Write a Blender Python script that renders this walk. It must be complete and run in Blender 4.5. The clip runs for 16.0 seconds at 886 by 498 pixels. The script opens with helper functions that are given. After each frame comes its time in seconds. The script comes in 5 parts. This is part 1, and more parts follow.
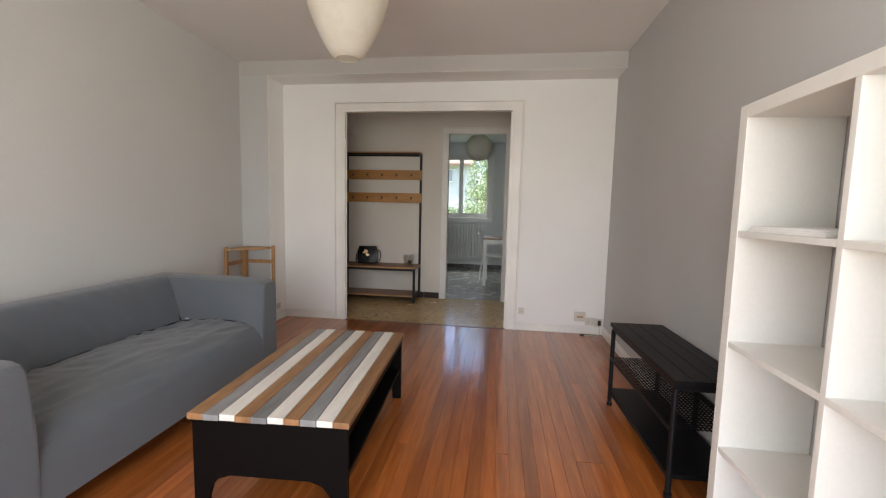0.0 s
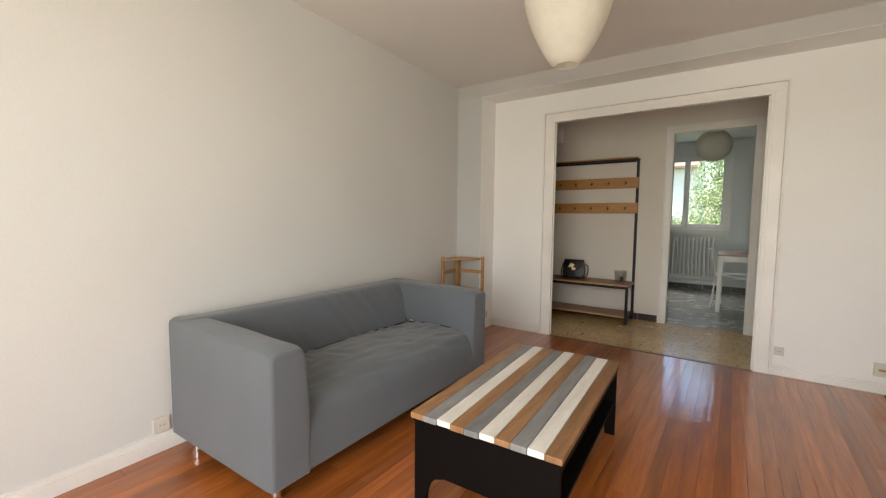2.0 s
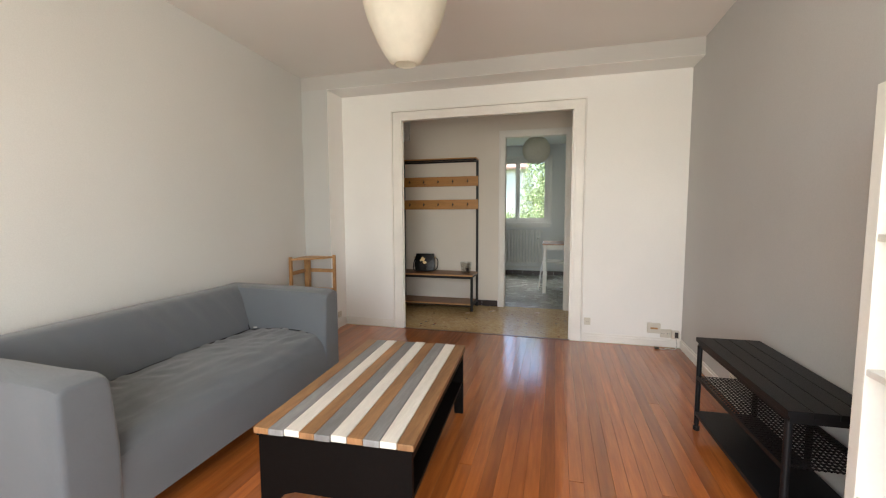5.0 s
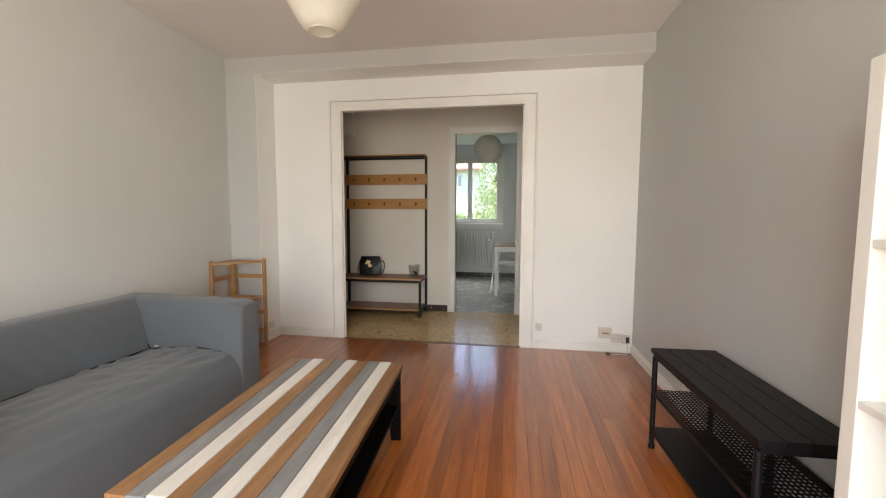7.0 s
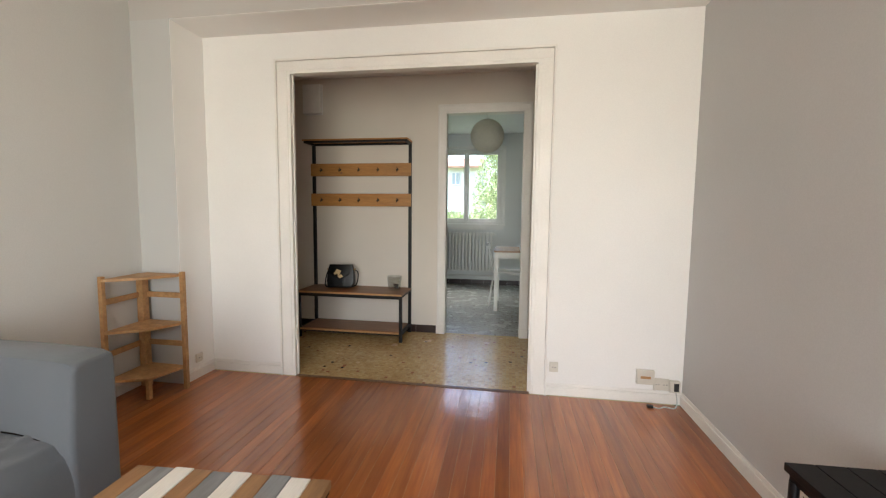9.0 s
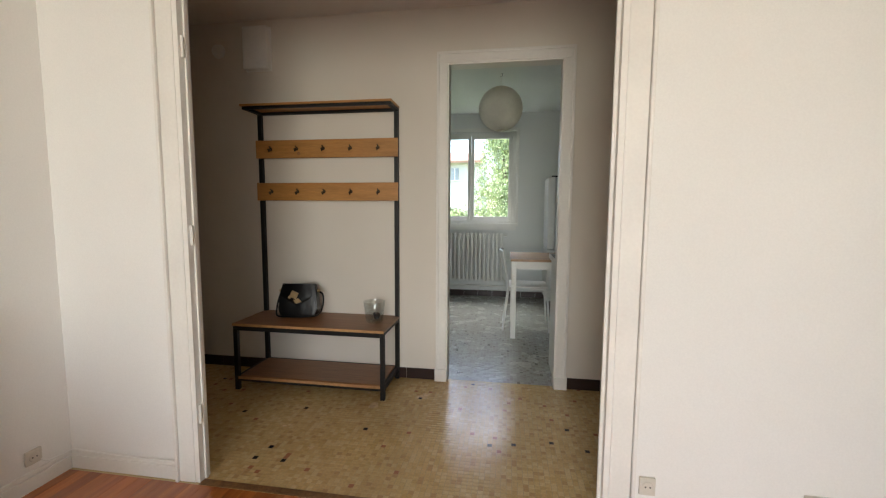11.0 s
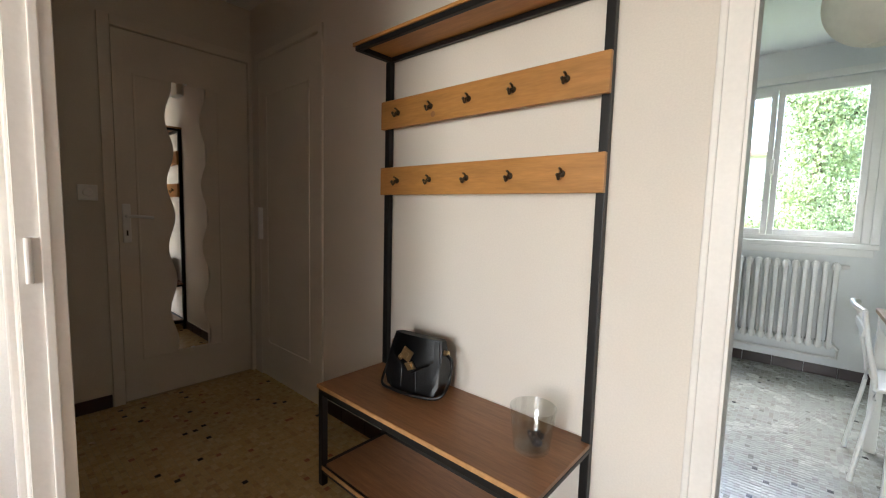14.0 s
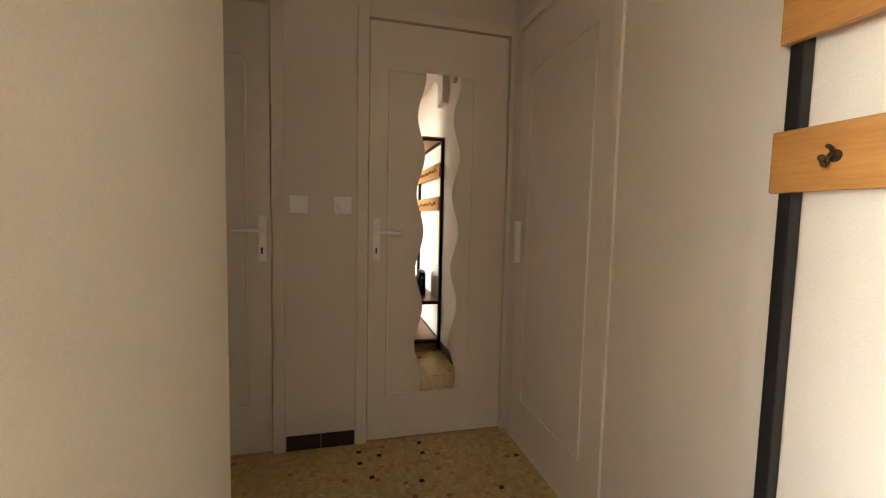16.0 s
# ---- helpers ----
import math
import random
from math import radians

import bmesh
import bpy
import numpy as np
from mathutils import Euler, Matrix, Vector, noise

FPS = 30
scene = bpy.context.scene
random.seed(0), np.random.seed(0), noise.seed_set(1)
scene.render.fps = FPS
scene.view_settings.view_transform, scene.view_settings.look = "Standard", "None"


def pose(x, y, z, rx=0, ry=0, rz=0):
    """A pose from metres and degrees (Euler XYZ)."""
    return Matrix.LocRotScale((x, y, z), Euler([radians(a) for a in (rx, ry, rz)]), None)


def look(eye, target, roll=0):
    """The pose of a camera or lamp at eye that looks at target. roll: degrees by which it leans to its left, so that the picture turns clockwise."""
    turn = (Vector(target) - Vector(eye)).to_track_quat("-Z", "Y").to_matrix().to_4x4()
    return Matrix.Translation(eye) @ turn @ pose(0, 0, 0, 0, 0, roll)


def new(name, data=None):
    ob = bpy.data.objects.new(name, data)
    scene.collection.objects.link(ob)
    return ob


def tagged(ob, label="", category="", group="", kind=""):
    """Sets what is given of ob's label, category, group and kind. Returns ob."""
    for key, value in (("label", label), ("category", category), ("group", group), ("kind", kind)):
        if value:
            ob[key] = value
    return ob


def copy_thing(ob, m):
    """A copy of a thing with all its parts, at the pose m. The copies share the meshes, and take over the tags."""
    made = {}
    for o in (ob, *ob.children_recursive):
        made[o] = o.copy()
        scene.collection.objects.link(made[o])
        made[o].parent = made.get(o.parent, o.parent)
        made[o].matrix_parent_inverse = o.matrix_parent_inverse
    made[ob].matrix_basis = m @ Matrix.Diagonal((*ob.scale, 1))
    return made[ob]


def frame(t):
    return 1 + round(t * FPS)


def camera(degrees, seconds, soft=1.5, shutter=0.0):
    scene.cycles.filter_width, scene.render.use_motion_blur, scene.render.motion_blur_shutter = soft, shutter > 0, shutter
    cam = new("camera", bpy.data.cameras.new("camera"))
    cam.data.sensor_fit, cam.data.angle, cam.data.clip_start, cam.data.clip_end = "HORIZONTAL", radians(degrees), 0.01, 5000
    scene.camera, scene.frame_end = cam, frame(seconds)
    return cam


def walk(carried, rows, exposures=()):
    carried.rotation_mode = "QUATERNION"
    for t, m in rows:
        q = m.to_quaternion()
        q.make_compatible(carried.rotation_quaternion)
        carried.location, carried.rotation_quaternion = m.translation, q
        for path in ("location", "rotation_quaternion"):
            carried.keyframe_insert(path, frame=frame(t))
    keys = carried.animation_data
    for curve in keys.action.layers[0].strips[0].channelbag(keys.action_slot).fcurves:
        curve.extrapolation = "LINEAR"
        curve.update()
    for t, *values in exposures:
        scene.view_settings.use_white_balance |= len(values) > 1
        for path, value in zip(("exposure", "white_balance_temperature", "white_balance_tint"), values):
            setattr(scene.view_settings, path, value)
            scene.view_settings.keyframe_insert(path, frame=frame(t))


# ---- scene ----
cam = camera(94.2, 16.0, soft=1.2)
PATH = [
    (0, (0.669, 0.27, 1.158), (0.4, 2.242, 0.966), 1.3),
    (0.5, (0.674, 0.344, 1.177), (0.094, 2.249, 0.997), 1.1),
    (1, (0.648, 0.358, 1.171), (-0.203, 2.159, 1.001), 0.8),
    (1.5, (0.609, 0.35, 1.171), (-0.443, 2.043, 1.012), 0.6),
    (2, (0.58, 0.339, 1.176), (-0.57, 1.967, 1.019), 0.5),
    (2.5, (0.577, 0.344, 1.175), (-0.571, 1.974, 1.015), 0.3),
    (3, (0.587, 0.348, 1.175), (-0.477, 2.033, 1.01), 0.1),
    (3.5, (0.603, 0.353, 1.171), (-0.336, 2.111, 1.004), -0.1),
    (4, (0.608, 0.355, 1.17), (-0.186, 2.183, 1.003), -0.1),
    (4.5, (0.609, 0.357, 1.168), (-0.038, 2.242, 1.002), -0.2),
    (6.8, (0.644, 0.588, 1.162), (0.318, 2.554, 0.994), 0.2),
    (7, (0.647, 0.661, 1.16), (0.326, 2.628, 0.996), 0.2),
    (7.5, (0.644, 0.828, 1.159), (0.321, 2.795, 0.998), 0.3),
    (8, (0.593, 1.066, 1.168), (0.302, 3.038, 1.014), 0.1),
    (8.5, (0.584, 1.324, 1.152), (0.289, 3.295, 0.99), 0.2),
    (9, (0.599, 1.612, 1.165), (0.284, 3.579, 0.995), 0.6),
    (9.2, (0.573, 1.721, 1.162), (0.265, 3.689, 0.986), 0.9),
    (11.5, (0.385, 3.116, 1.169), (0.068, 5.082, 0.983), 0.0),
    (12, (0.391, 3.437, 1.182), (-0.019, 5.385, 0.993), 0.8),
    (12.5, (0.351, 3.698, 1.168), (-0.093, 5.639, 0.981), 0.6),
    (13, (0.263, 3.915, 1.177), (-0.293, 5.827, 0.988), -0.1),
    (13.5, (0.217, 4.115, 1.177), (-0.694, 5.885, 0.98), 0.7),
    (14, (0.125, 4.228, 1.164), (-1.187, 5.725, 0.982), 1.5),
    (14.5, (-0.048, 4.345, 1.167), (-1.579, 5.623, 1.007), 1.0),
    (15, (-0.251, 4.417, 1.159), (-1.952, 5.459, 1.017), 1.1),
    (15.5, (-0.463, 4.558, 1.17), (-2.312, 5.305, 1.02), 1.5),
    (16, (-0.69, 4.608, 1.166), (-2.621, 5.108, 1.016), 1.3),
]
EXPOSURES = [(0, 2.15, 6500, 14), (1.0, 2.45, 6800, 12), (2.0, 2.3, 7000, 11), (3.0, 2.3, 6900, 11), (4.5, 2.5, 6800, 11), (7.0, 2.55, 6800, 12), (7.5, 2.7, 6800, 12), (9.0, 2.75, 6700, 11),
             (11.5, 2.7, 6800, 11), (12.0, 2.95, 6800, 12), (12.5, 3.4, 6700, 13), (13.5, 3.62, 6500, 13), (14.0, 3.6, 6400, 12), (14.5, 3.65, 6300, 11),
             (15.0, 3.9, 6300, 11), (15.5, 4.45, 6500, 10), (16.0, 5.15, 6900, 9)]
walk(cam, [(t, look(eye, target, roll)) for t, eye, target, roll in PATH], EXPOSURES)

# ---- light and exposure ----
world = bpy.data.worlds.new("sky")
world.use_nodes = True
scene.world = world
wn = world.node_tree
sky = wn.nodes.new("ShaderNodeTexSky")
sky.sky_type = 'NISHITA'
sky.sun_disc = False
sky.sun_elevation = radians(57)
sky.sun_rotation = radians(252)
wn.links.new(sky.outputs[0], wn.nodes["Background"].inputs[0])
wn.nodes["Background"].inputs[1].default_value = 0.14

sun_data = bpy.data.lights.new("sun", 'SUN')
sun_data.energy = 2.4
sun_data.angle = radians(6)
sun_data.color = (1.0, 0.96, 0.9)
sun = new("sun", sun_data)
sun.matrix_world = look((-25, -8, 40), (0, 0, 0))


def window_light(name, m, w, h, watts, colour):
    d = bpy.data.lights.new(name, 'AREA')
    d.shape = 'RECTANGLE'
    d.size, d.size_y, d.energy, d.color = w, h, watts, colour
    ob = new(name, d)
    ob.matrix_world = m
    return ob


# daylight of the living room's wide window behind the start of the walk, and of the kitchen window
window_light("balcony_window_light", look((0.45, -0.87, 1.25), (0.45, 3.0, 1.25)), 2.1, 1.95, 15.5, (1.0, 0.97, 0.92))
window_light("kitchen_window_light", look((-0.1, 9.8, 3.5), (0.0, 7.6, 0.7)), 2.2, 1.6, 29, (0.95, 0.98, 1.0))


# ---- materials ----
def surface(name, base, rough=0.6, metal=0.0, grain=(60.0, 0.05), stain=(1.5, 0.06), bump=(120.0, 0.05), vary=0.0,
            stretch=(1, 1, 1), tint=None, island=False, spec=0.5, coat=0.0, sheen=0.0, rough_var=0.0, ripple=0.0):
    """A paint, cloth, wood or metal: base colour with fine grain, broad stains, relief, and a change from piece to piece."""
    m = bpy.data.materials.new(name)
    m.use_nodes = True
    nt = m.node_tree
    n, l = nt.nodes, nt.links
    b = n["Principled BSDF"]
    geo = n.new("ShaderNodeNewGeometry")
    mp = n.new("ShaderNodeMapping")
    mp.inputs["Scale"].default_value = stretch
    l.new(geo.outputs["Position"], mp.inputs["Vector"])
    rnd = None
    if vary or island:
        if island:
            rnd = geo.outputs["Random Per Island"]
        else:
            oi = n.new("ShaderNodeObjectInfo")
            rnd = oi.outputs["Random"]
        mul = n.new("ShaderNodeMath")
        mul.operation = 'MULTIPLY'
        mul.inputs[1].default_value = 37.0
        l.new(rnd, mul.inputs[0])
        l.new(mul.outputs[0], mp.inputs["Location"])

    def noise_tex(scale, detail=4.0):
        t = n.new("ShaderNodeTexNoise")
        t.inputs["Scale"].default_value = scale
        t.inputs["Detail"].default_value = detail
        l.new(mp.outputs[0], t.inputs["Vector"])
        return t.outputs["Fac"]

    def mapped(fac, lo, hi, a=0.3, z=0.7):
        r = n.new("ShaderNodeMapRange")
        r.inputs[1].default_value, r.inputs[2].default_value = a, z
        r.inputs[3].default_value, r.inputs[4].default_value = lo, hi
        l.new(fac, r.inputs[0])
        return r.outputs[0]

    def times(a, c):
        t = n.new("ShaderNodeMath")
        t.operation = 'MULTIPLY'
        l.new(a, t.inputs[0])
        l.new(c, t.inputs[1])
        return t.outputs[0]

    val = times(mapped(noise_tex(grain[0]), 1 - grain[1], 1 + grain[1]), mapped(noise_tex(stain[0], 6), 1 - stain[1], 1 + stain[1]))
    if vary:
        val = times(val, mapped(rnd, 1 - vary, 1 + vary, 0, 1))
    col = n.new("ShaderNodeMix")
    col.data_type = 'RGBA'
    col.inputs[6].default_value = (*base, 1)
    col.inputs[7].default_value = (*(tint or base), 1)
    if tint:
        l.new(mapped(noise_tex(grain[0] * 0.35, 8), 0, 1, 0.35, 0.65), col.inputs[0])
    else:
        col.inputs[0].default_value = 0
    sc = n.new("ShaderNodeVectorMath")
    sc.operation = 'SCALE'
    l.new(col.outputs[2], sc.inputs[0])
    l.new(val, sc.inputs["Scale"])
    l.new(sc.outputs[0], b.inputs["Base Color"])
    b.inputs["Roughness"].default_value = rough
    if rough_var:
        l.new(mapped(noise_tex(stain[0] * 3, 5), rough - rough_var, rough + rough_var), b.inputs["Roughness"])
    b.inputs["Metallic"].default_value = metal
    b.inputs["Specular IOR Level"].default_value = spec
    b.inputs["Coat Weight"].default_value = coat
    b.inputs["Coat Roughness"].default_value = 0.08
    b.inputs["Coat IOR"].default_value = 1.52
    b.inputs["Sheen Weight"].default_value = sheen
    if bump[1]:
        bp = n.new("ShaderNodeBump")
        bp.inputs["Strength"].default_value = bump[1]
        bp.inputs["Distance"].default_value = 0.01
        l.new(noise_tex(bump[0], 3), bp.inputs["Height"])
        l.new(bp.outputs[0], b.inputs["Normal"])
        if coat:
            wavy = n.new("ShaderNodeMapping")
            wavy.inputs["Scale"].default_value = (14, 24, 1)
            l.new(geo.outputs["Position"], wavy.inputs["Vector"])
            wt = n.new("ShaderNodeTexNoise")
            wt.inputs["Scale"].default_value = 1.0
            wt.inputs["Detail"].default_value = 3.0
            l.new(wavy.outputs[0], wt.inputs["Vector"])
            rp = n.new("ShaderNodeBump")
            rp.inputs["Strength"].default_value = ripple
            rp.inputs["Distance"].default_value = 0.01
            l.new(wt.outputs["Fac"], rp.inputs["Height"])
            l.new(bp.outputs[0], rp.inputs["Normal"])
            l.new(rp.outputs[0], b.inputs["Coat Normal"])
    return m


def mosaic(name, colours, rough):
    """Glazed mosaic chips: every chip takes one of a few colours."""
    m = surface(name, (0.5, 0.5, 0.5), rough=rough, grain=(90, 0.1), stain=(2.0, 0.1), bump=(200, 0.03), rough_var=0.08)
    n, l = m.node_tree.nodes, m.node_tree.links
    geo = n.new("ShaderNodeNewGeometry")
    oi = n.new("ShaderNodeObjectInfo")
    add = n.new("ShaderNodeMath")
    add.operation = 'ADD'
    fr = n.new("ShaderNodeMath")
    fr.operation = 'FRACT'
    l.new(geo.outputs["Random Per Island"], add.inputs[0])
    l.new(oi.outputs["Random"], add.inputs[1])
    l.new(add.outputs[0], fr.inputs[0])
    ramp = n.new("ShaderNodeValToRGB")
    ramp.color_ramp.interpolation = 'CONSTANT'
    els = ramp.color_ramp.elements
    els[0].position, els[0].color = 0.0, (*colours[0][1], 1)
    els[1].position, els[1].color = colours[1][0], (*colours[1][1], 1)
    for p, c in colours[2:]:
        els.new(p).color = (*c, 1)
    l.new(fr.outputs[0], ramp.inputs[0])
    for node in n:
        if node.bl_idname == "ShaderNodeVectorMath":
            l.new(ramp.outputs[0], node.inputs[0])
    return m


def glass(name, tint=(1, 1, 1), rough=0.0):
    m = bpy.data.materials.new(name)
    m.use_nodes = True
    b = m.node_tree.nodes["Principled BSDF"]
    b.inputs["Base Color"].default_value = (*tint, 1)
    b.inputs["Transmission Weight"].default_value = 1.0
    b.inputs["Roughness"].default_value = rough
    b.inputs["IOR"].default_value = 1.45
    return m


# Darker copy of the wall grey; the east wall's weaker light is in its colour.
EAST_SHADED_PAINT = surface("east_shaded_wall_grey", (0.55, 0.545, 0.54), rough=0.85, grain=(180, 0.03), stain=(0.8, 0.05), bump=(260, 0.08))
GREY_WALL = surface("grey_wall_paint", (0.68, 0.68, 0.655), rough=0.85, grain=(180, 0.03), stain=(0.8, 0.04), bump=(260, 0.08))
# West wall's grey darkened for the pier, offsetting in paint the window light it faces.
PIER_DIMMED_PAINT = surface("pier_dimmed_grey", (0.57, 0.57, 0.555), rough=0.85, grain=(180, 0.03), stain=(0.8, 0.04), bump=(260, 0.08))
WHITE_WALL = surface("white_wall_paint", (0.87, 0.855, 0.825), rough=0.6, grain=(150, 0.02), stain=(0.9, 0.04), bump=(220, 0.06))
# Shade mixed into the ceiling white, so the window-lit beam face matches the ceiling.
BEAM_DIMMED_PAINT = surface("beam_dimmed_paint", (0.56, 0.54, 0.515), rough=0.9, grain=(160, 0.02), stain=(0.6, 0.05), bump=(200, 0.06))
CEILING_PAINT = surface("ceiling_paint", (0.82, 0.79, 0.755), rough=0.9, grain=(160, 0.02), stain=(0.6, 0.04), bump=(200, 0.05))
TAUPE_PAINT = surface("taupe_wall_paint", (0.70, 0.635, 0.53), rough=0.6, grain=(170, 0.03), stain=(0.9, 0.05), bump=(240, 0.1))
LINING_PAINT = surface("olive_beige_paint", (0.70, 0.64, 0.54), rough=0.7, grain=(170, 0.03), stain=(0.9, 0.05), bump=(240, 0.1))
HALL_PAINT = surface("hall_wall_paint", (0.76, 0.705, 0.63), rough=0.7, grain=(170, 0.03), stain=(0.9, 0.05), bump=(240, 0.1))
CLOSET_PAINT = surface("closet_door_paint", (0.80, 0.74, 0.65), rough=0.45, grain=(90, 0.02), stain=(2.0, 0.05), bump=(60, 0.05))
SOCKET_CREAM = surface("cream_socket_plastic", (0.66, 0.62, 0.54), rough=0.4, grain=(90, 0.02), stain=(8, 0.05), bump=(0, 0))
TRIM_PAINT = surface("trim_paint", (0.84, 0.815, 0.77), rough=0.42, grain=(90, 0.02), stain=(3.0, 0.06), bump=(60, 0.06))
DOOR_PAINT = surface("door_paint", (0.72, 0.65, 0.545), rough=0.45, grain=(90, 0.02), stain=(2.0, 0.05), bump=(60, 0.05))
KITCHEN_PAINT = surface("kitchen_wall_paint", (0.78, 0.80, 0.79), rough=0.7, grain=(160, 0.02), stain=(0.8, 0.04), bump=(220, 0.06))
FLOOR_WOOD = surface("varnished_pine_floor", (0.45, 0.135, 0.028), rough=0.34, grain=(14, 0.1), stain=(1.1, 0.2), bump=(5, 0.08), vary=0.2,
                     stretch=(7, 0.5, 1), tint=(0.33, 0.088, 0.017), coat=1.0, rough_var=0.06, spec=0.3, ripple=0.15)
SUBFLOOR = surface("dark_floor_joint", (0.2, 0.065, 0.02), rough=0.8)
GROUT = surface("cement_grout", (0.48, 0.36, 0.19), rough=0.85, grain=(120, 0.1))
GROUT_GREY = surface("grey_cement_grout", (0.36, 0.36, 0.33), rough=0.8, grain=(120, 0.1))
HALL_MOSAIC = mosaic("ochre_mosaic", [(0, (0.62, 0.43, 0.20)), (0.3, (0.64, 0.46, 0.22)), (0.55, (0.58, 0.40, 0.175)), (0.75, (0.67, 0.505, 0.26)),
                                      (0.92, (0.52, 0.34, 0.155)), (0.988, (0.42, 0.19, 0.10)), (0.993, (0.03, 0.028, 0.026))], 0.2)
KITCHEN_MOSAIC = mosaic("grey_mosaic", [(0, (0.38, 0.38, 0.34)), (0.3, (0.42, 0.42, 0.38)), (0.6, (0.34, 0.33, 0.29)), (0.78, (0.46, 0.46, 0.42)),
                                        (0.91, (0.30, 0.29, 0.255)), (0.98, (0.19, 0.18, 0.16)), (0.993, (0.05, 0.05, 0.05))], 0.24)
SKIRT_TILE = surface("maroon_skirting_tile", (0.035, 0.019, 0.016), rough=0.3, vary=0.2)
SOFA_CLOTH = surface("grey_sofa_cloth", (0.122, 0.136, 0.151), rough=0.92, grain=(420, 0.12), stain=(3.0, 0.06), bump=(500, 0.2), sheen=0.3, spec=0.2)
BLACK_METAL = surface("black_coated_metal", (0.006, 0.006, 0.007), rough=0.42, grain=(200, 0.1), bump=(300, 0.05), spec=0.22)
DARK_BODY = surface("dark_brown_metal", (0.0045, 0.0035, 0.0032), rough=0.55, grain=(60, 0.12), stain=(4, 0.1), bump=(150, 0.05), spec=0.08)
RACK_METAL = surface("dark_steel_tube", (0.011, 0.010, 0.010), rough=0.45, grain=(200, 0.12), bump=(300, 0.06), spec=0.35)
PLANK_BROWN = surface("worn_brown_plank", (0.36, 0.19, 0.082), rough=0.5, grain=(20, 0.1), stain=(2.2, 0.24), bump=(40, 0.15), vary=0.12, stretch=(6, 0.8, 1), tint=(0.27, 0.138, 0.06))
PLANK_GREY = surface("worn_grey_plank", (0.27, 0.275, 0.28), rough=0.55, grain=(22, 0.07), stain=(2.5, 0.14), bump=(40, 0.15), vary=0.08, stretch=(6, 0.8, 1), tint=(0.22, 0.222, 0.225))
PLANK_WHITE = surface("worn_white_plank", (0.78, 0.75, 0.69), rough=0.55, grain=(30, 0.05), stain=(5, 0.08), bump=(40, 0.15), vary=0.04, stretch=(6, 0.8, 1))
PINE = surface("golden_pine_board", (0.48, 0.228, 0.066), rough=0.45, grain=(24, 0.08), stain=(3, 0.12), bump=(40, 0.05), vary=0.06, stretch=(0.8, 6, 7), tint=(0.44, 0.205, 0.055))
BENCH_WOOD = surface("brown_bench_board", (0.31, 0.145, 0.062), rough=0.4, grain=(24, 0.12), stain=(3, 0.1), bump=(40, 0.06), vary=0.06, stretch=(0.7, 8, 1), tint=(0.25, 0.112, 0.047))
BENCH_EDGE = surface("light_board_edge", (0.50, 0.27, 0.11), rough=0.5, grain=(40, 0.15))
BAMBOO = surface("light_bamboo", (0.52, 0.30, 0.13), rough=0.5, grain=(30, 0.14), stain=(4, 0.1), bump=(60, 0.05), vary=0.08, stretch=(2, 2, 2), tint=(0.42, 0.22, 0.09))
PAPER = surface("rice_paper", (0.80, 0.77, 0.69), rough=0.9, grain=(30, 0.05), stain=(6, 0.05), bump=(80, 0.1))
pn = PAPER.node_tree
thin = pn.nodes.new("ShaderNodeBsdfTranslucent")
thin.inputs["Color"].default_value = (0.86, 0.81, 0.70, 1)
both = pn.nodes.new("ShaderNodeMixShader")
both.inputs[0].default_value = 0.4
pn.links.new(pn.nodes["Principled BSDF"].outputs[0], both.inputs[1])
pn.links.new(thin.outputs[0], both.inputs[2])
pn.links.new(both.outputs[0], pn.nodes["Material Output"].inputs[0])
WHITE_LACQUER = surface("white_lacquer", (0.80, 0.79, 0.74), rough=0.4, grain=(90, 0.015), stain=(2, 0.03), bump=(150, 0.02))
WHITE_ENAMEL = surface("white_enamel", (0.80, 0.80, 0.77), rough=0.35, grain=(90, 0.02), stain=(3, 0.05), bump=(120, 0.03))
WHITE_PLASTIC = surface("white_plastic", (0.88, 0.87, 0.84), rough=0.35, grain=(90, 0.02), stain=(8, 0.04), bump=(0, 0))
DARK_GAP = surface("dark_socket_hole", (0.02, 0.02, 0.02), rough=0.6)
CHROME = surface("brushed_chrome", (0.7, 0.7, 0.7), rough=0.25, metal=1.0, grain=(90, 0.05))
BRONZE = surface("aged_bronze", (0.10, 0.075, 0.05), rough=0.38, metal=0.85, grain=(90, 0.2))
BRASS = surface("worn_brass", (0.55, 0.40, 0.22), rough=0.32, metal=1.0, grain=(90, 0.12))
LEATHER = surface("black_leather", (0.004, 0.004, 0.0045), rough=0.33, grain=(120, 0.15), bump=(200, 0.12), spec=0.4)
ENTRY_WOOD = surface("varnished_oak_door", (0.21, 0.105, 0.042), rough=0.4, grain=(26, 0.22), stain=(3, 0.14), bump=(40, 0.06), stretch=(4, 4, 0.5), tint=(0.14, 0.066, 0.026))
TABLE_WOOD = surface("table_veneer", (0.40, 0.24, 0.13), rough=0.4, grain=(26, 0.12), stain=(3, 0.08), bump=(40, 0.03), stretch=(0.7, 7, 1), tint=(0.32, 0.18, 0.09))
GREY_TOP = surface("grey_worktop", (0.22, 0.23, 0.23), rough=0.35, grain=(160, 0.15))
FRIDGE_SIDE = surface("light_grey_fridge_side", (0.70, 0.73, 0.72), rough=0.4, grain=(120, 0.02))
GLASS = bpy.data.materials.new("clear_glass")
GLASS.use_nodes = True
gn = GLASS.node_tree
clear = gn.nodes.new("ShaderNodeBsdfTransparent")
clear.inputs["Color"].default_value = (0.93, 0.945, 0.94, 1)
gloss = gn.nodes.new("ShaderNodeBsdfGlossy")
gloss.inputs["Roughness"].default_value = 0.02
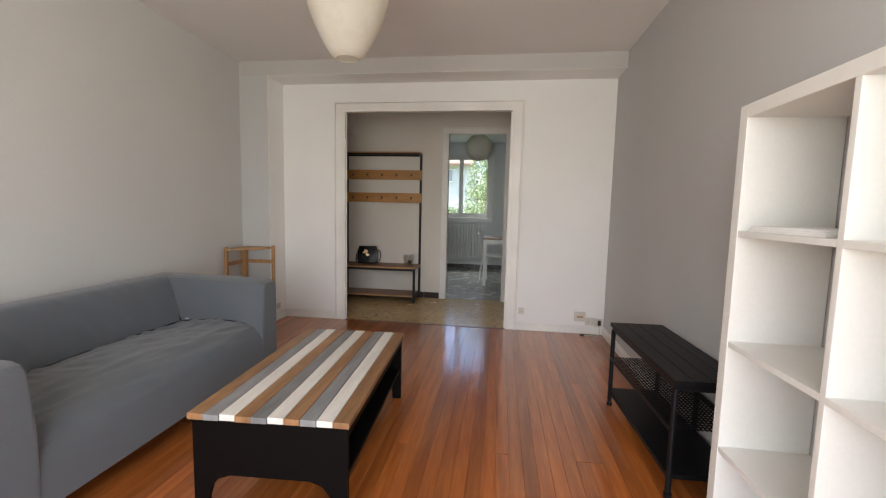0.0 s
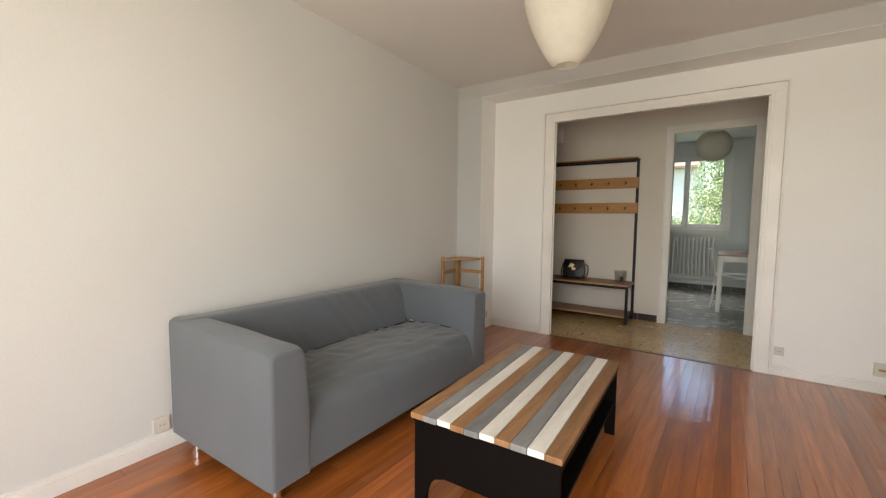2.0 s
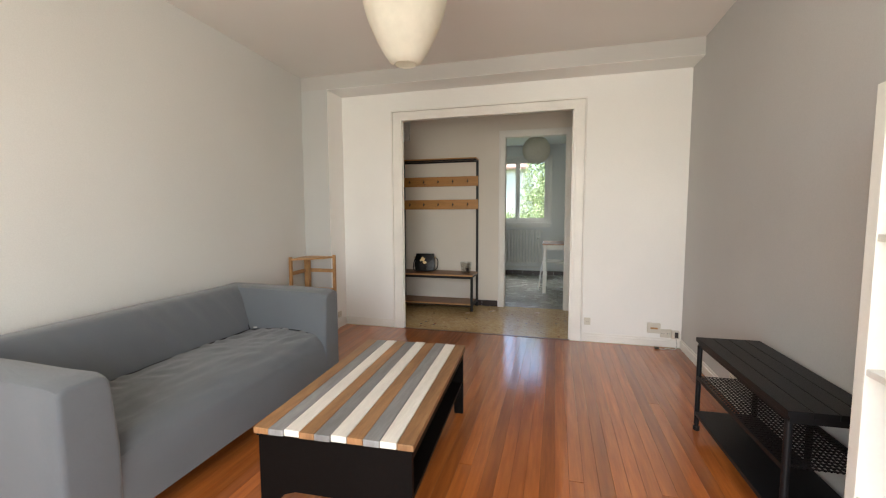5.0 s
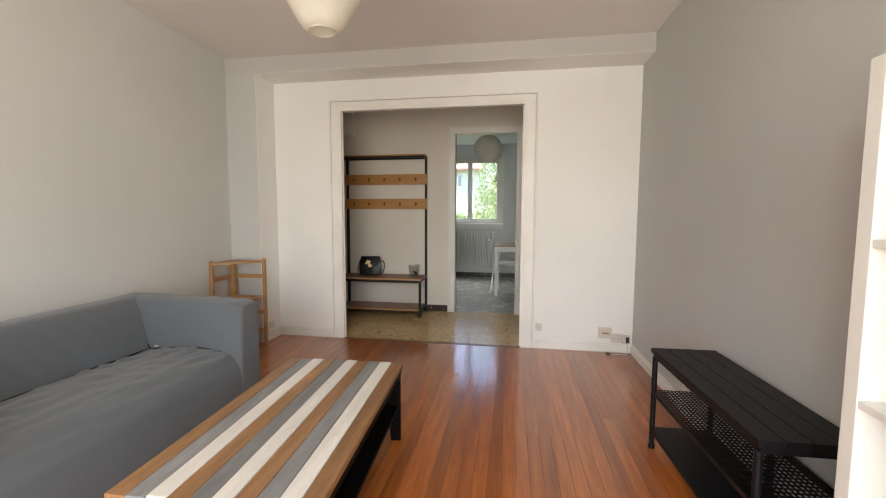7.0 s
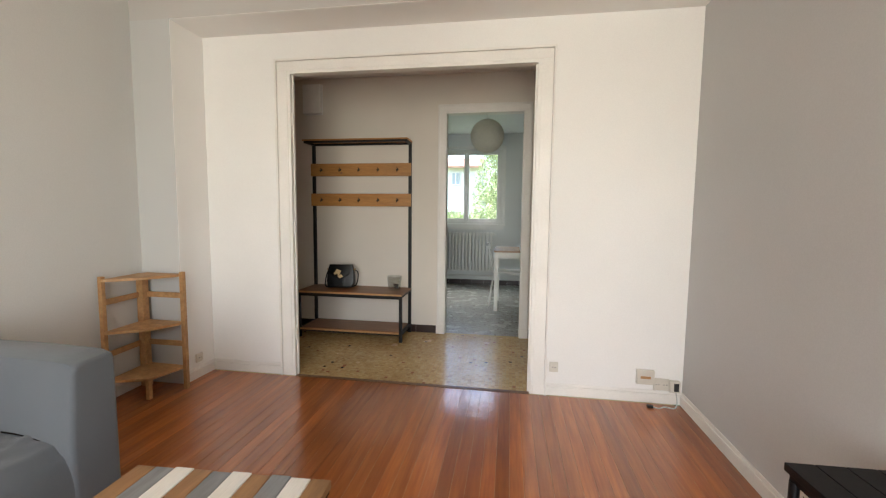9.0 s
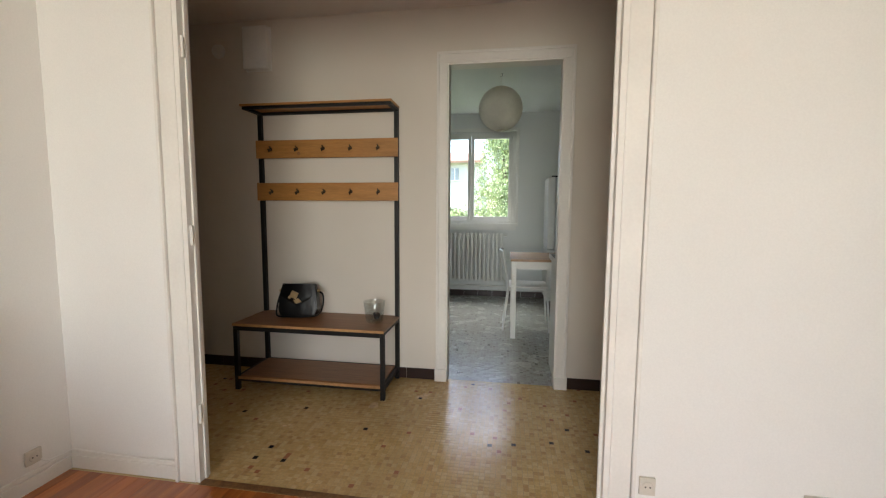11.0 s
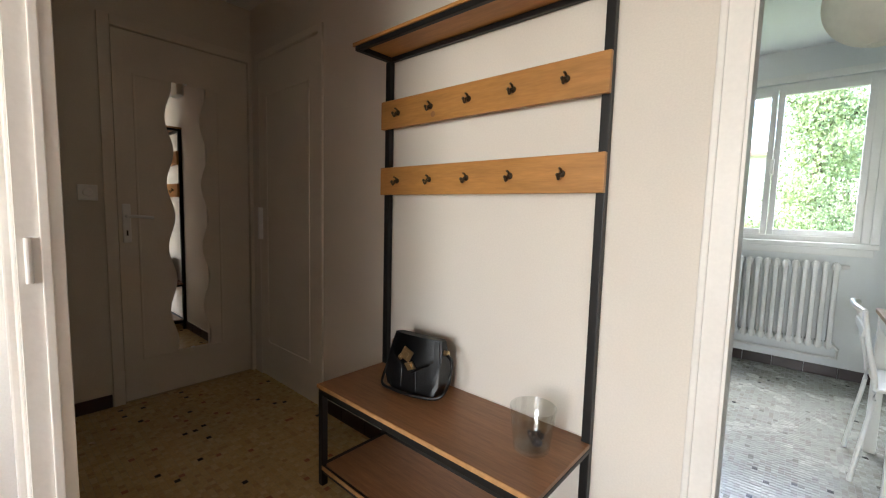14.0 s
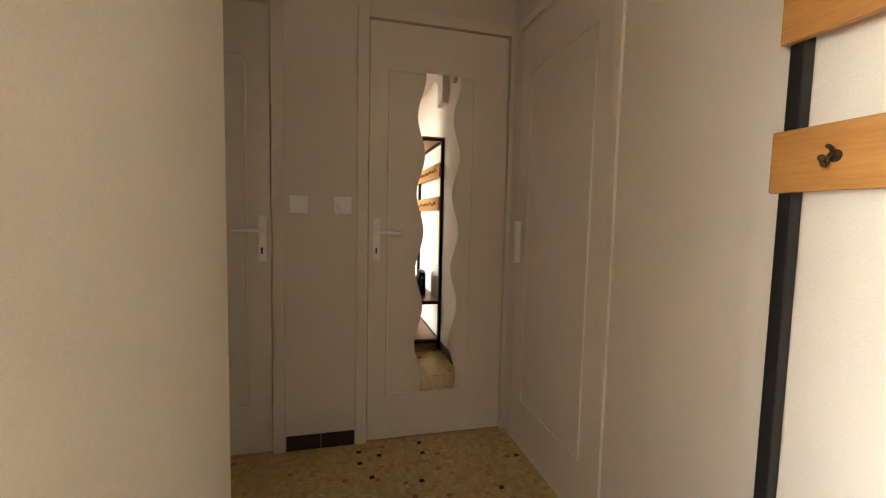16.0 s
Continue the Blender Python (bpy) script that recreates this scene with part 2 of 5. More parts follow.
blend = gn.nodes.new("ShaderNodeMixShader")
blend.inputs[0].default_value = 0.11
gn.links.new(clear.outputs[0], blend.inputs[1])
gn.links.new(gloss.outputs[0], blend.inputs[2])
gn.links.new(blend.outputs[0], gn.nodes["Material Output"].inputs[0])
PANE = glass("window_pane")
PANE.node_tree.nodes["Principled BSDF"].inputs["IOR"].default_value = 1.12
MIRROR = surface("mirror_silver", (0.92, 0.92, 0.90), rough=0.01, metal=1.0, grain=(1, 0), stain=(1, 0), bump=(0, 0))
CABLE = surface("grey_cable", (0.5, 0.49, 0.46), rough=0.5)
KEY_DARK = surface("dark_keys", (0.03, 0.03, 0.035), rough=0.35)


# ---- mesh helpers ----
def box(bm, x0, x1, y0, y1, z0, z1, bevel=0.0, seg=2):
    vs = [bm.verts.new(p) for p in ((x0, y0, z0), (x1, y0, z0), (x1, y1, z0), (x0, y1, z0), (x0, y0, z1), (x1, y0, z1), (x1, y1, z1), (x0, y1, z1))]
    fs = [bm.faces.new([vs[i] for i in f]) for f in ((3, 2, 1, 0), (4, 5, 6, 7), (0, 1, 5, 4), (1, 2, 6, 5), (2, 3, 7, 6), (3, 0, 4, 7))]
    if bevel:
        es = list({e for f in fs for e in f.edges})
        bmesh.ops.bevel(bm, geom=es, offset=bevel, segments=seg, profile=0.6, affect='EDGES')
    return bm


def boxed(*a, **k):
    return box(bmesh.new(), *a, **k)


def prism(bm, poly, z0, z1, axis="z"):
    """A straight extrusion of a closed outline."""
    def at(p, h):
        return {"z": (p[0], p[1], h), "y": (p[0], h, p[1]), "x": (h, p[0], p[1])}[axis]
    lo, hi = [bm.verts.new(at(p, z0)) for p in poly], [bm.verts.new(at(p, z1)) for p in poly]
    n = len(poly)
    bm.faces.new(lo[::-1])
    bm.faces.new(hi)
    for i in range(n):
        bm.faces.new((lo[i], lo[(i + 1) % n], hi[(i + 1) % n], hi[i]))
    bmesh.ops.recalc_face_normals(bm, faces=bm.faces)
    return bm


def rod(bm, a, c, r0, r1=None, seg=12):
    """A round bar from a to c."""
    a, c = Vector(a), Vector(c)
    turn = (c - a).to_track_quat("Z", "Y").to_matrix().to_4x4()
    bmesh.ops.create_cone(bm, cap_ends=True, segments=seg, radius1=r0, radius2=r0 if r1 is None else r1, depth=(c - a).length,
                          matrix=Matrix.Translation((a + c) / 2) @ turn)
    return bm


def lathe(bm, profile, seg=32, centre=(0, 0), cap=False):
    """Turns a profile of (radius, height) about the upright axis."""
    rings = []
    for r, z in profile:
        rings.append([bm.verts.new((centre[0] + r * math.cos(2 * math.pi * i / seg), centre[1] + r * math.sin(2 * math.pi * i / seg), z)) for i in range(seg)])
    for a, b in zip(rings, rings[1:]):
        for i in range(seg):
            bm.faces.new((a[i], a[(i + 1) % seg], b[(i + 1) % seg], b[i]))
    if cap:
        bm.faces.new(rings[0][::-1])
        bm.faces.new(rings[-1])
    return bm


def tube(bm, pts, r, seg=8):
    """A bent round bar through points."""
    pts = [Vector(p) for p in pts]
    rings = []
    for i, p in enumerate(pts):
        d = (pts[min(i + 1, len(pts) - 1)] - pts[max(i - 1, 0)]).normalized()
        s = d.cross(Vector((0, 0, 1)))
        if s.length < 0.05:
            s = d.cross(Vector((0, 1, 0)))
        s.normalize()
        u = s.cross(d)
        rings.append([bm.verts.new(p + r * (math.cos(k * 2 * math.pi / seg) * s + math.sin(k * 2 * math.pi / seg) * u)) for k in range(seg)])
    for a, b in zip(rings, rings[1:]):
        for i in range(seg):
            bm.faces.new((a[i], a[(i + 1) % seg], b[(i + 1) % seg], b[i]))
    bm.faces.new(rings[0][::-1])
    bm.faces.new(rings[-1])
    return bm


def curve_pts(pts, n=8):
    """A smooth line through points."""
    out = []
    p = [Vector(q) for q in pts]
    p = [2 * p[0] - p[1]] + p + [2 * p[-1] - p[-2]]
    for i in range(1, len(p) - 2):
        for k in range(n):
            t = k / n
            out.append(0.5 * (2 * p[i] + (p[i + 1] - p[i - 1]) * t + (2 * p[i - 1] - 5 * p[i] + 4 * p[i + 1] - p[i + 2]) * t * t
                              + (3 * p[i] - p[i - 1] - 3 * p[i + 1] + p[i + 2]) * t ** 3))
    out.append(p[-2])
    return out


def part(name, bm, material, parent=None, label="", smooth=False, m=None):
    me = bpy.data.meshes.new(name)
    bmesh.ops.recalc_face_normals(bm, faces=bm.faces)
    bm.to_mesh(me)
    bm.free()
    me.materials.append(material)
    if smooth:
        for p in me.polygons:
            p.use_smooth = True
        me.set_sharp_from_angle(angle=radians(40))
    ob = new(name, me)
    if parent is not None:
        ob.parent = parent
    if m is not None:
        ob.matrix_basis = m
    if label:
        tagged(ob, label)
    return ob


def thing(name, label, category, m=None, group="", kind=""):
    ob = new(name)
    if m is not None:
        ob.matrix_world = m
    return tagged(ob, label, category, group, kind)


def structure(name, bm, material, label, category, smooth=False):
    return tagged(part(name, bm, material, smooth=smooth), label, category, kind="structure")


# ---- large structure ----
LIV_S, LIV_N, HALL_S, HALL_N, KIT_S, KIT_N = -0.9, 4.285, 4.322, 5.512, 5.59, 8.42
RIGHT, END_W, END_E, CEIL, CEIL_H, CEIL_K = 1.68, -2.768, 1.43, 2.50, 2.46, 2.46
ARCH_L, ARCH_R, ARCH_H = -0.886, 0.752, 2.095
KD_L, KD_R, KD_H = 0.0, 0.71, 2.10


def left_x(y):
    return -1.828 + (4.0 - y) * 0.045


structure("wall_west", prism(bmesh.new(), [(left_x(4.0), 4.0), (left_x(-1.1), -1.1), (left_x(-1.1) - 0.15, -1.1), (left_x(4.0) - 0.15, 4.0)], 0, CEIL),
          GREY_WALL, "light grey painted plaster wall behind the sofa", "wall")
structure("wall_east", boxed(RIGHT, RIGHT + 0.2, -1.1, HALL_S, 0, CEIL), EAST_SHADED_PAINT, "plain grey painted plaster wall beside the shelf, shade toned into its colour", "wall")
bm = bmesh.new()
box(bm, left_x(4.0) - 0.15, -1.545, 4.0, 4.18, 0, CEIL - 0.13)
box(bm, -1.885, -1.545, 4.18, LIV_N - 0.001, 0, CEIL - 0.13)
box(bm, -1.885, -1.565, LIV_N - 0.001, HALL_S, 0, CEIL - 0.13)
structure("pilaster", bm, PIER_DIMMED_PAINT, "grey painted pier in the room corner, dimmed in colour against window light", "pillar")
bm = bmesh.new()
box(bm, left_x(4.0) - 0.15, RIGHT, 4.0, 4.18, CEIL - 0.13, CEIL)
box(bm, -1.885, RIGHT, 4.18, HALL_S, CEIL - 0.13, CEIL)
structure("beam", bm, BEAM_DIMMED_PAINT, "off-white painted ceiling beam across the room, dimmed in colour against window light", "beam")
bm = bmesh.new()
box(bm, -1.565, ARCH_L - 0.02, LIV_N, HALL_S, 0, CEIL - 0.13)
box(bm, ARCH_R + 0.02, RIGHT, LIV_N, HALL_S, 0, CEIL - 0.13)
box(bm, ARCH_L - 0.02, ARCH_R + 0.02, LIV_N, HALL_S, ARCH_H + 0.02, CEIL - 0.13)
structure("wall_north", bm, WHITE_WALL, "thin white painted partition with a wide doorway", "wall")
structure("hall_wall_lining", boxed(-1.885, ARCH_L - 0.02, HALL_S, HALL_S + 0.004, 0, CEIL_H), LINING_PAINT, "beige painted hall side of the partition", "wall")
structure("hall_wall_lining_east", boxed(ARCH_R + 0.02, END_E, HALL_S, HALL_S + 0.004, 0, CEIL_H), HALL_PAINT, "beige painted hall side of the partition", "wall")
structure("hall_wall_lining_top", boxed(ARCH_L - 0.02, ARCH_R + 0.02, HALL_S, HALL_S + 0.004, ARCH_H + 0.02, CEIL_H), HALL_PAINT, "beige painted hall side above the doorway", "wall")
structure("recess_lining", boxed(-1.545, -1.541, 4.003, LIV_N, 0, CEIL - 0.134), WHITE_WALL, "white painted return of the pier", "wall")
structure("soffit_lining", boxed(-1.541, RIGHT, 4.003, LIV_N, CEIL - 0.134, CEIL - 0.13), WHITE_WALL, "white painted underside of the beam", "wall")
bm = bmesh.new()
WX0, WX1, WZ1 = -0.65, 1.55, 2.25
box(bm, -1.85, WX0, LIV_S - 0.2, LIV_S, 0, CEIL)
box(bm, WX1, RIGHT, LIV_S - 0.2, LIV_S, 0, CEIL)
box(bm, WX0, WX1, LIV_S - 0.2, LIV_S, WZ1, CEIL)
box(bm, WX0, WX1, LIV_S - 0.2, LIV_S, 0, 0.25)
structure("wall_south", bm, GREY_WALL, "grey wall with the wide balcony window", "wall")
structure("ceiling", boxed(-2.0, RIGHT + 0.2, LIV_S - 0.2, HALL_S, CEIL, CEIL + 0.15), CEILING_PAINT, "matt off-white living room ceiling", "ceiling")
structure("ceiling_hall", boxed(END_W - 0.15, END_E + 0.2, HALL_S + 0.004, KIT_S, CEIL_H, CEIL_H + 0.2), CEILING_PAINT, "plain hall ceiling in shade", "ceiling")
structure("ceiling_corridor", boxed(END_W - 0.15, -2.0, 2.8, HALL_S + 0.004, CEIL_H, CEIL_H + 0.2), CEILING_PAINT, "plain corridor ceiling in shade", "ceiling")
structure("ceiling_kitchen", boxed(-1.5, 1.8, KIT_S, KIT_N + 0.2, CEIL_K, CEIL_K + 0.2), KITCHEN_PAINT, "pale kitchen ceiling", "ceiling")

# hall's long wall with the kitchen doorway and the closet opening
CL_L, CL_R, CL_H = -2.68, -1.925, 2.11
bm = bmesh.new()
box(bm, END_W - 0.15, CL_L + 0.021, HALL_N, KIT_S, 0, CEIL_H)
box(bm, CL_L + 0.021, CL_R, HALL_N, KIT_S, CL_H, CEIL_H)
box(bm, CL_R, KD_L - 0.015, HALL_N, KIT_S, 0, CEIL_H)
box(bm, KD_L - 0.015, KD_R + 0.015, HALL_N, KIT_S, KD_H + 0.015, CEIL_H)
box(bm, KD_R + 0.015, END_E + 0.2, HALL_N, KIT_S, 0, CEIL_H)
structure("wall_hall", bm, HALL_PAINT, "warm beige painted hall wall behind the coat rack", "wall")
ED_S, ED_N, ED_H = 4.757, 5.488, 2.115
LD_S, LD_N = 3.53, 4.312
bm = bmesh.new()
box(bm, END_W - 0.15, END_W, 2.8, LD_S, 0, CEIL_H)
box(bm, END_W - 0.15, END_W, LD_S, LD_N, ED_H, CEIL_H)
box(bm, END_W - 0.15, END_W, LD_N, ED_S, 0, CEIL_H)
box(bm, END_W - 0.15, END_W, ED_S, ED_N, ED_H, CEIL_H)
box(bm, END_W - 0.15, END_W, ED_N, HALL_N, 0, CEIL_H)
structure("wall_hall_west", bm, TAUPE_PAINT, "taupe painted end wall of the hall", "wall")
structure("wall_corridor_end", boxed(END_W, -1.9, 2.8, 2.95, 0, CEIL_H), HALL_PAINT, "plain wall closing the corridor", "wall")
EN_S, EN_N = 4.60, 5.44
bm = bmesh.new()
box(bm, END_E, END_E + 0.2, HALL_S, EN_S, 0, CEIL_H)
box(bm, END_E, END_E + 0.2, EN_S, EN_N, 2.04, CEIL_H)
box(bm, END_E, END_E + 0.2, EN_N, HALL_N, 0, CEIL_H)
structure("wall_hall_east", bm, HALL_PAINT, "beige wall beside the entrance door", "wall")
structure("wall_closet_back", boxed(END_W - 0.15, -1.9, KIT_S + 0.35, KIT_S + 0.4, 0, CEIL_H), HALL_PAINT, "plain wall behind the closet", "wall")
structure("wall_closet_west", boxed(END_W - 0.15, END_W, KIT_S + 0.002, KIT_S + 0.348, 0, CEIL_H), HALL_PAINT, "plain side wall of the closet", "wall")
structure("wall_closet_east", boxed(-1.98, -1.9, KIT_S + 0.002, KIT_S + 0.348, 0, CEIL_H), HALL_PAINT, "plain side wall of the closet", "wall")
structure("ceiling_closet", boxed(END_W - 0.15, -1.9, KIT_S + 0.002, KIT_S + 0.4, CEIL_H + 0.002, CEIL_H + 0.2), HALL_PAINT, "plain closet ceiling", "ceiling")

# kitchen shell
KW_L, KW_R, KW_Z0, KW_Z1 = -0.70, 0.48, 1.008, 2.215
bm = bmesh.new()
box(bm, -1.5, KW_L, KIT_N, KIT_N + 0.25, 0, CEIL_K)
box(bm, KW_R, 1.8, KIT_N, KIT_N + 0.25, 0, CEIL_K)
box(bm, KW_L, KW_R, KIT_N, KIT_N + 0.25, 0, KW_Z0)
box(bm, KW_L, KW_R, KIT_N, KIT_N + 0.25, KW_Z1, CEIL_K)
structure("wall_kitchen_north", bm, KITCHEN_PAINT, "pale kitchen wall with a window", "wall")
structure("wall_kitchen_west", boxed(-1.5, -1.35, KIT_S, KIT_N, 0, CEIL_K), KITCHEN_PAINT, "pale kitchen side wall", "wall")
structure("wall_kitchen_east", boxed(1.55, 1.8, KIT_S, KIT_N, 0, CEIL_K), KITCHEN_PAINT, "pale kitchen side wall", "wall")
bm = bmesh.new()
box(bm, -1.35, KD_L - 0.015, KIT_S, KIT_S + 0.004, 0, CEIL_K)
box(bm, KD_R + 0.015, 1.55, KIT_S, KIT_S + 0.004, 0, CEIL_K)
box(bm, KD_L - 0.015, KD_R + 0.015, KIT_S, KIT_S + 0.004, KD_H + 0.015, CEIL_K)
structure("wall_kitchen_south", bm, KITCHEN_PAINT, "pale kitchen wall round the doorway", "wall")

# ground slabs under the finishes
floor_living = structure("floor", prism(bmesh.new(), [(left_x(4.27) - 0.14, 4.27), (left_x(LIV_S) - 0.14, LIV_S - 0.2), (RIGHT + 0.2, LIV_S - 0.2), (RIGHT + 0.2, 4.27)], -0.15, -0.012), SUBFLOOR, "glossy red-brown pine strip floor", "floor")
floor_hall = structure("floor_hall", boxed(END_W - 0.15, END_E + 0.2, 2.8, 5.54, -0.16, -0.0014), GROUT, "ochre mosaic tile floor with black chips", "floor")
floor_kitchen = structure("floor_kitchen", boxed(-1.5, 1.8, 5.54, KIT_N, -0.15, -0.0014), GROUT_GREY, "grey mosaic tile kitchen floor", "floor")

# ---- trims, doors and windows ----
def skirting(name, x0, x1, y0, y1, h=0.08):
    bm = boxed(x0, x1, y0, y1, 0, h * 0.76, bevel=0.003)
    if x1 - x0 < y1 - y0:
        east = x0 > 0
        box(bm, x0 + (0.006 if east else 0), x1 - (0 if east else 0.006), y0, y1, h * 0.76, h, bevel=0.003)
    else:
        box(bm, x0, x1, y0 + 0.006, y1, h * 0.76, h, bevel=0.003)
    return tagged(part(name, bm, TRIM_PAINT), "white painted wooden skirting board", "skirting board", kind="structure")


skirting("baseboard", RIGHT - 0.014, RIGHT, LIV_S, LIV_N - 0.013)
skirting("baseboard", ARCH_R + 0.085, RIGHT, LIV_N - 0.013, LIV_N)
skirting("baseboard", -1.541, ARCH_L - 0.10, LIV_N - 0.013, LIV_N)
skirting("baseboard", -1.541, -1.528, 4.003, LIV_N - 0.013)
tagged(part("baseboard", prism(bmesh.new(), [(left_x(4.0) + 0.014, 4.0), (left_x(LIV_S) + 0.014, LIV_S), (left_x(LIV_S), LIV_S), (left_x(4.0), 4.0)], 0, 0.066), TRIM_PAINT),
       "white painted wooden skirting board", "skirting board", kind="structure")

tagged(part("baseboard", prism(bmesh.new(), [(left_x(4.0) + 0.008, 4.0), (left_x(LIV_S) + 0.008, LIV_S), (left_x(LIV_S), LIV_S), (left_x(4.0), 4.0)], 0.066, 0.09), TRIM_PAINT),
       "white painted upper bead of the skirting board", "skirting board", kind="structure")
# the wide doorway: lining, flat architrave and a thin outer bead
arch = thing("door_frame_arch", "white painted double doorway frame without doors", "door frame", kind="structure")
for x0, x1 in ((ARCH_L - 0.02, ARCH_L), (ARCH_R, ARCH_R + 0.02)):
    part("jamb", boxed(x0, x1, LIV_N - 0.012, HALL_S + 0.012, 0, ARCH_H), TRIM_PAINT, arch)
part("head", boxed(ARCH_L - 0.02, ARCH_R + 0.02, LIV_N - 0.012, HALL_S + 0.012, ARCH_H, ARCH_H + 0.02), TRIM_PAINT, arch)
for sx, x in ((-1, ARCH_L - 0.02), (1, ARCH_R + 0.02)):
    xs = sorted((x, x + sx * 0.072))
    part("architrave", boxed(xs[0], xs[1], LIV_N - 0.016, LIV_N - 0.001, 0, ARCH_H + 0.02, bevel=0.003), TRIM_PAINT, arch)
    xs = sorted((x + sx * 0.0735, x + sx * 0.087))
    part("bead", boxed(xs[0], xs[1], LIV_N - 0.028, LIV_N - 0.001, 0, ARCH_H + 0.097, bevel=0.004), TRIM_PAINT, arch)
    part("stop", boxed(x - 0.005 if sx < 0 else x - 0.033, x + 0.027 if sx < 0 else x + 0.005, LIV_N + 0.018, LIV_N + 0.032, 0, ARCH_H, bevel=0.002), TRIM_PAINT, arch)
    xs = sorted((x, x + sx * 0.022))
    part("architrave", boxed(xs[0], xs[1], HALL_S + 0.004, HALL_S + 0.016, 0, ARCH_H + 0.02, bevel=0.003), TRIM_PAINT, arch)
part("architrave", boxed(ARCH_L - 0.092, ARCH_R + 0.092, LIV_N - 0.016, LIV_N - 0.001, ARCH_H + 0.02, ARCH_H + 0.08, bevel=0.003), TRIM_PAINT, arch)
part("bead", boxed(ARCH_L - 0.109, ARCH_R + 0.109, LIV_N - 0.028, LIV_N - 0.001, ARCH_H + 0.0815, ARCH_H + 0.0965, bevel=0.004), TRIM_PAINT, arch)
part("architrave", boxed(ARCH_L - 0.042, ARCH_R + 0.042, HALL_S + 0.004, HALL_S + 0.016, ARCH_H + 0.02, ARCH_H + 0.042, bevel=0.003), TRIM_PAINT, arch)
for z in (0.30, 1.06, 1.80):
    bm = bmesh.new()
    rod(bm, (ARCH_L + 0.006, LIV_N + 0.002, z - 0.04), (ARCH_L + 0.006, LIV_N + 0.002, z + 0.04), 0.0055)
    box(bm, ARCH_L, ARCH_L + 0.004, LIV_N + 0.004, LIV_N + 0.03, z - 0.04, z + 0.04)
    part("hinge", bm, TRIM_PAINT, arch, "painted-over steel hinge")
tagged(part("threshold", boxed(ARCH_L, ARCH_R, 4.264, 4.30, -0.012, 0.002, bevel=0.001), ENTRY_WOOD), "dark worn strip between wood and mosaic floor", "threshold", kind="structure")

kd = thing("door_frame_kitchen", "off-white painted kitchen doorway frame without a door", "door frame", kind="structure")
for sx, x in ((-1, KD_L), (1, KD_R)):
    xs = sorted((x, x + sx * 0.015))
    part("jamb", boxed(xs[0], xs[1], HALL_N - 0.012, KIT_S + 0.012, 0, KD_H), TRIM_PAINT, kd)
    xs = sorted((x + sx * 0.008, x + sx * 0.07))
    part("architrave", boxed(xs[0], xs[1], HALL_N - 0.02, HALL_N - 0.001, 0, KD_H + 0.01, bevel=0.004), TRIM_PAINT, kd)
    xs = sorted((x + sx * 0.06, x + sx * 0.078))
    part("bead", boxed(xs[0], xs[1], HALL_N - 0.027, HALL_N - 0.001, 0, KD_H + 0.078, bevel=0.004), TRIM_PAINT, kd)
for x0, x1 in ((KD_L - 0.084, KD_L - 0.002), (KD_R + 0.002, KD_R + 0.084)):
    part("plinth_block", boxed(x0, x1, HALL_N - 0.032, HALL_N - 0.001, 0, 0.085, bevel=0.004), TRIM_PAINT, kd)
part("head", boxed(KD_L - 0.015, KD_R + 0.015, HALL_N - 0.012, KIT_S + 0.012, KD_H, KD_H + 0.015), TRIM_PAINT, kd)
part("architrave", boxed(KD_L - 0.06, KD_R + 0.06, HALL_N - 0.02, HALL_N - 0.001, KD_H + 0.01, KD_H + 0.07, bevel=0.004), TRIM_PAINT, kd)
part("bead", boxed(KD_L - 0.078, KD_R + 0.078, HALL_N - 0.027, HALL_N - 0.001, KD_H + 0.062, KD_H + 0.08, bevel=0.004), TRIM_PAINT, kd)


def lever(parent, x, side, z=1.07):
    """A white lever on a long plate, at x on the leaf; side is the way that the lever points."""
    h = part("handle", boxed(x - 0.02, x + 0.02, -0.012, 0.0, z - 0.13, z + 0.09, bevel=0.006), WHITE_PLASTIC, parent, "white metal lever handle on a long plate")
    bm = rod(bmesh.new(), (x, -0.012, z + 0.02), (x, -0.05, z + 0.02), 0.009)
    tube(bm, curve_pts([(x, -0.047, z + 0.02), (x + side * 0.03, -0.052, z + 0.021), (x + side * 0.08, -0.05, z + 0.017), (x + side * 0.12, -0.048, z + 0.014)], 5), 0.009)
    part("lever", bm, WHITE_PLASTIC, h, smooth=True)
    part("keyhole", boxed(x - 0.004, x + 0.004, -0.0135, -0.011, z - 0.09, z - 0.06), DARK_GAP, h)


def panel_door(name, label, m, w, h, handle_x, side, material=DOOR_PAINT, frame=True, inset=0.0, margins=(0.105, 0.105)):
    d = thing(name, label, "door", m, kind="structure")
    part("leaf", boxed(0.004, w - 0.004, inset, inset + 0.04, 0.008, h - 0.004, bevel=0.002), material, d)
    part("backing", boxed(0, w, inset + 0.06, inset + 0.07, 0, h), DARK_GAP, d)
    a, b, c, e = margins[0], w - margins[1], 0.24, h - 0.225
    for i, (x0, x1, z0, z1) in enumerate(((a, a + 0.012, c, e), (b - 0.012, b, c, e), (a, b, c, c + 0.012), (a, b, e - 0.012, e))):
        part("moulding", boxed(x0, x1, inset - 0.006, inset + 0.001, z0, z1, bevel=0.003), material, d)
    if frame:
        for x0, x1 in ((-0.055, 0.0), (w, w + 0.055)):
            part("architrave", boxed(x0, x1, -0.014, -0.001, 0, h + 0.055, bevel=0.004), material, d)
        part("architrave", boxed(0, w, -0.014, -0.001, h, h + 0.055, bevel=0.004), material, d)
    if handle_x is not None:
        lever(d, handle_x, side)
    return d


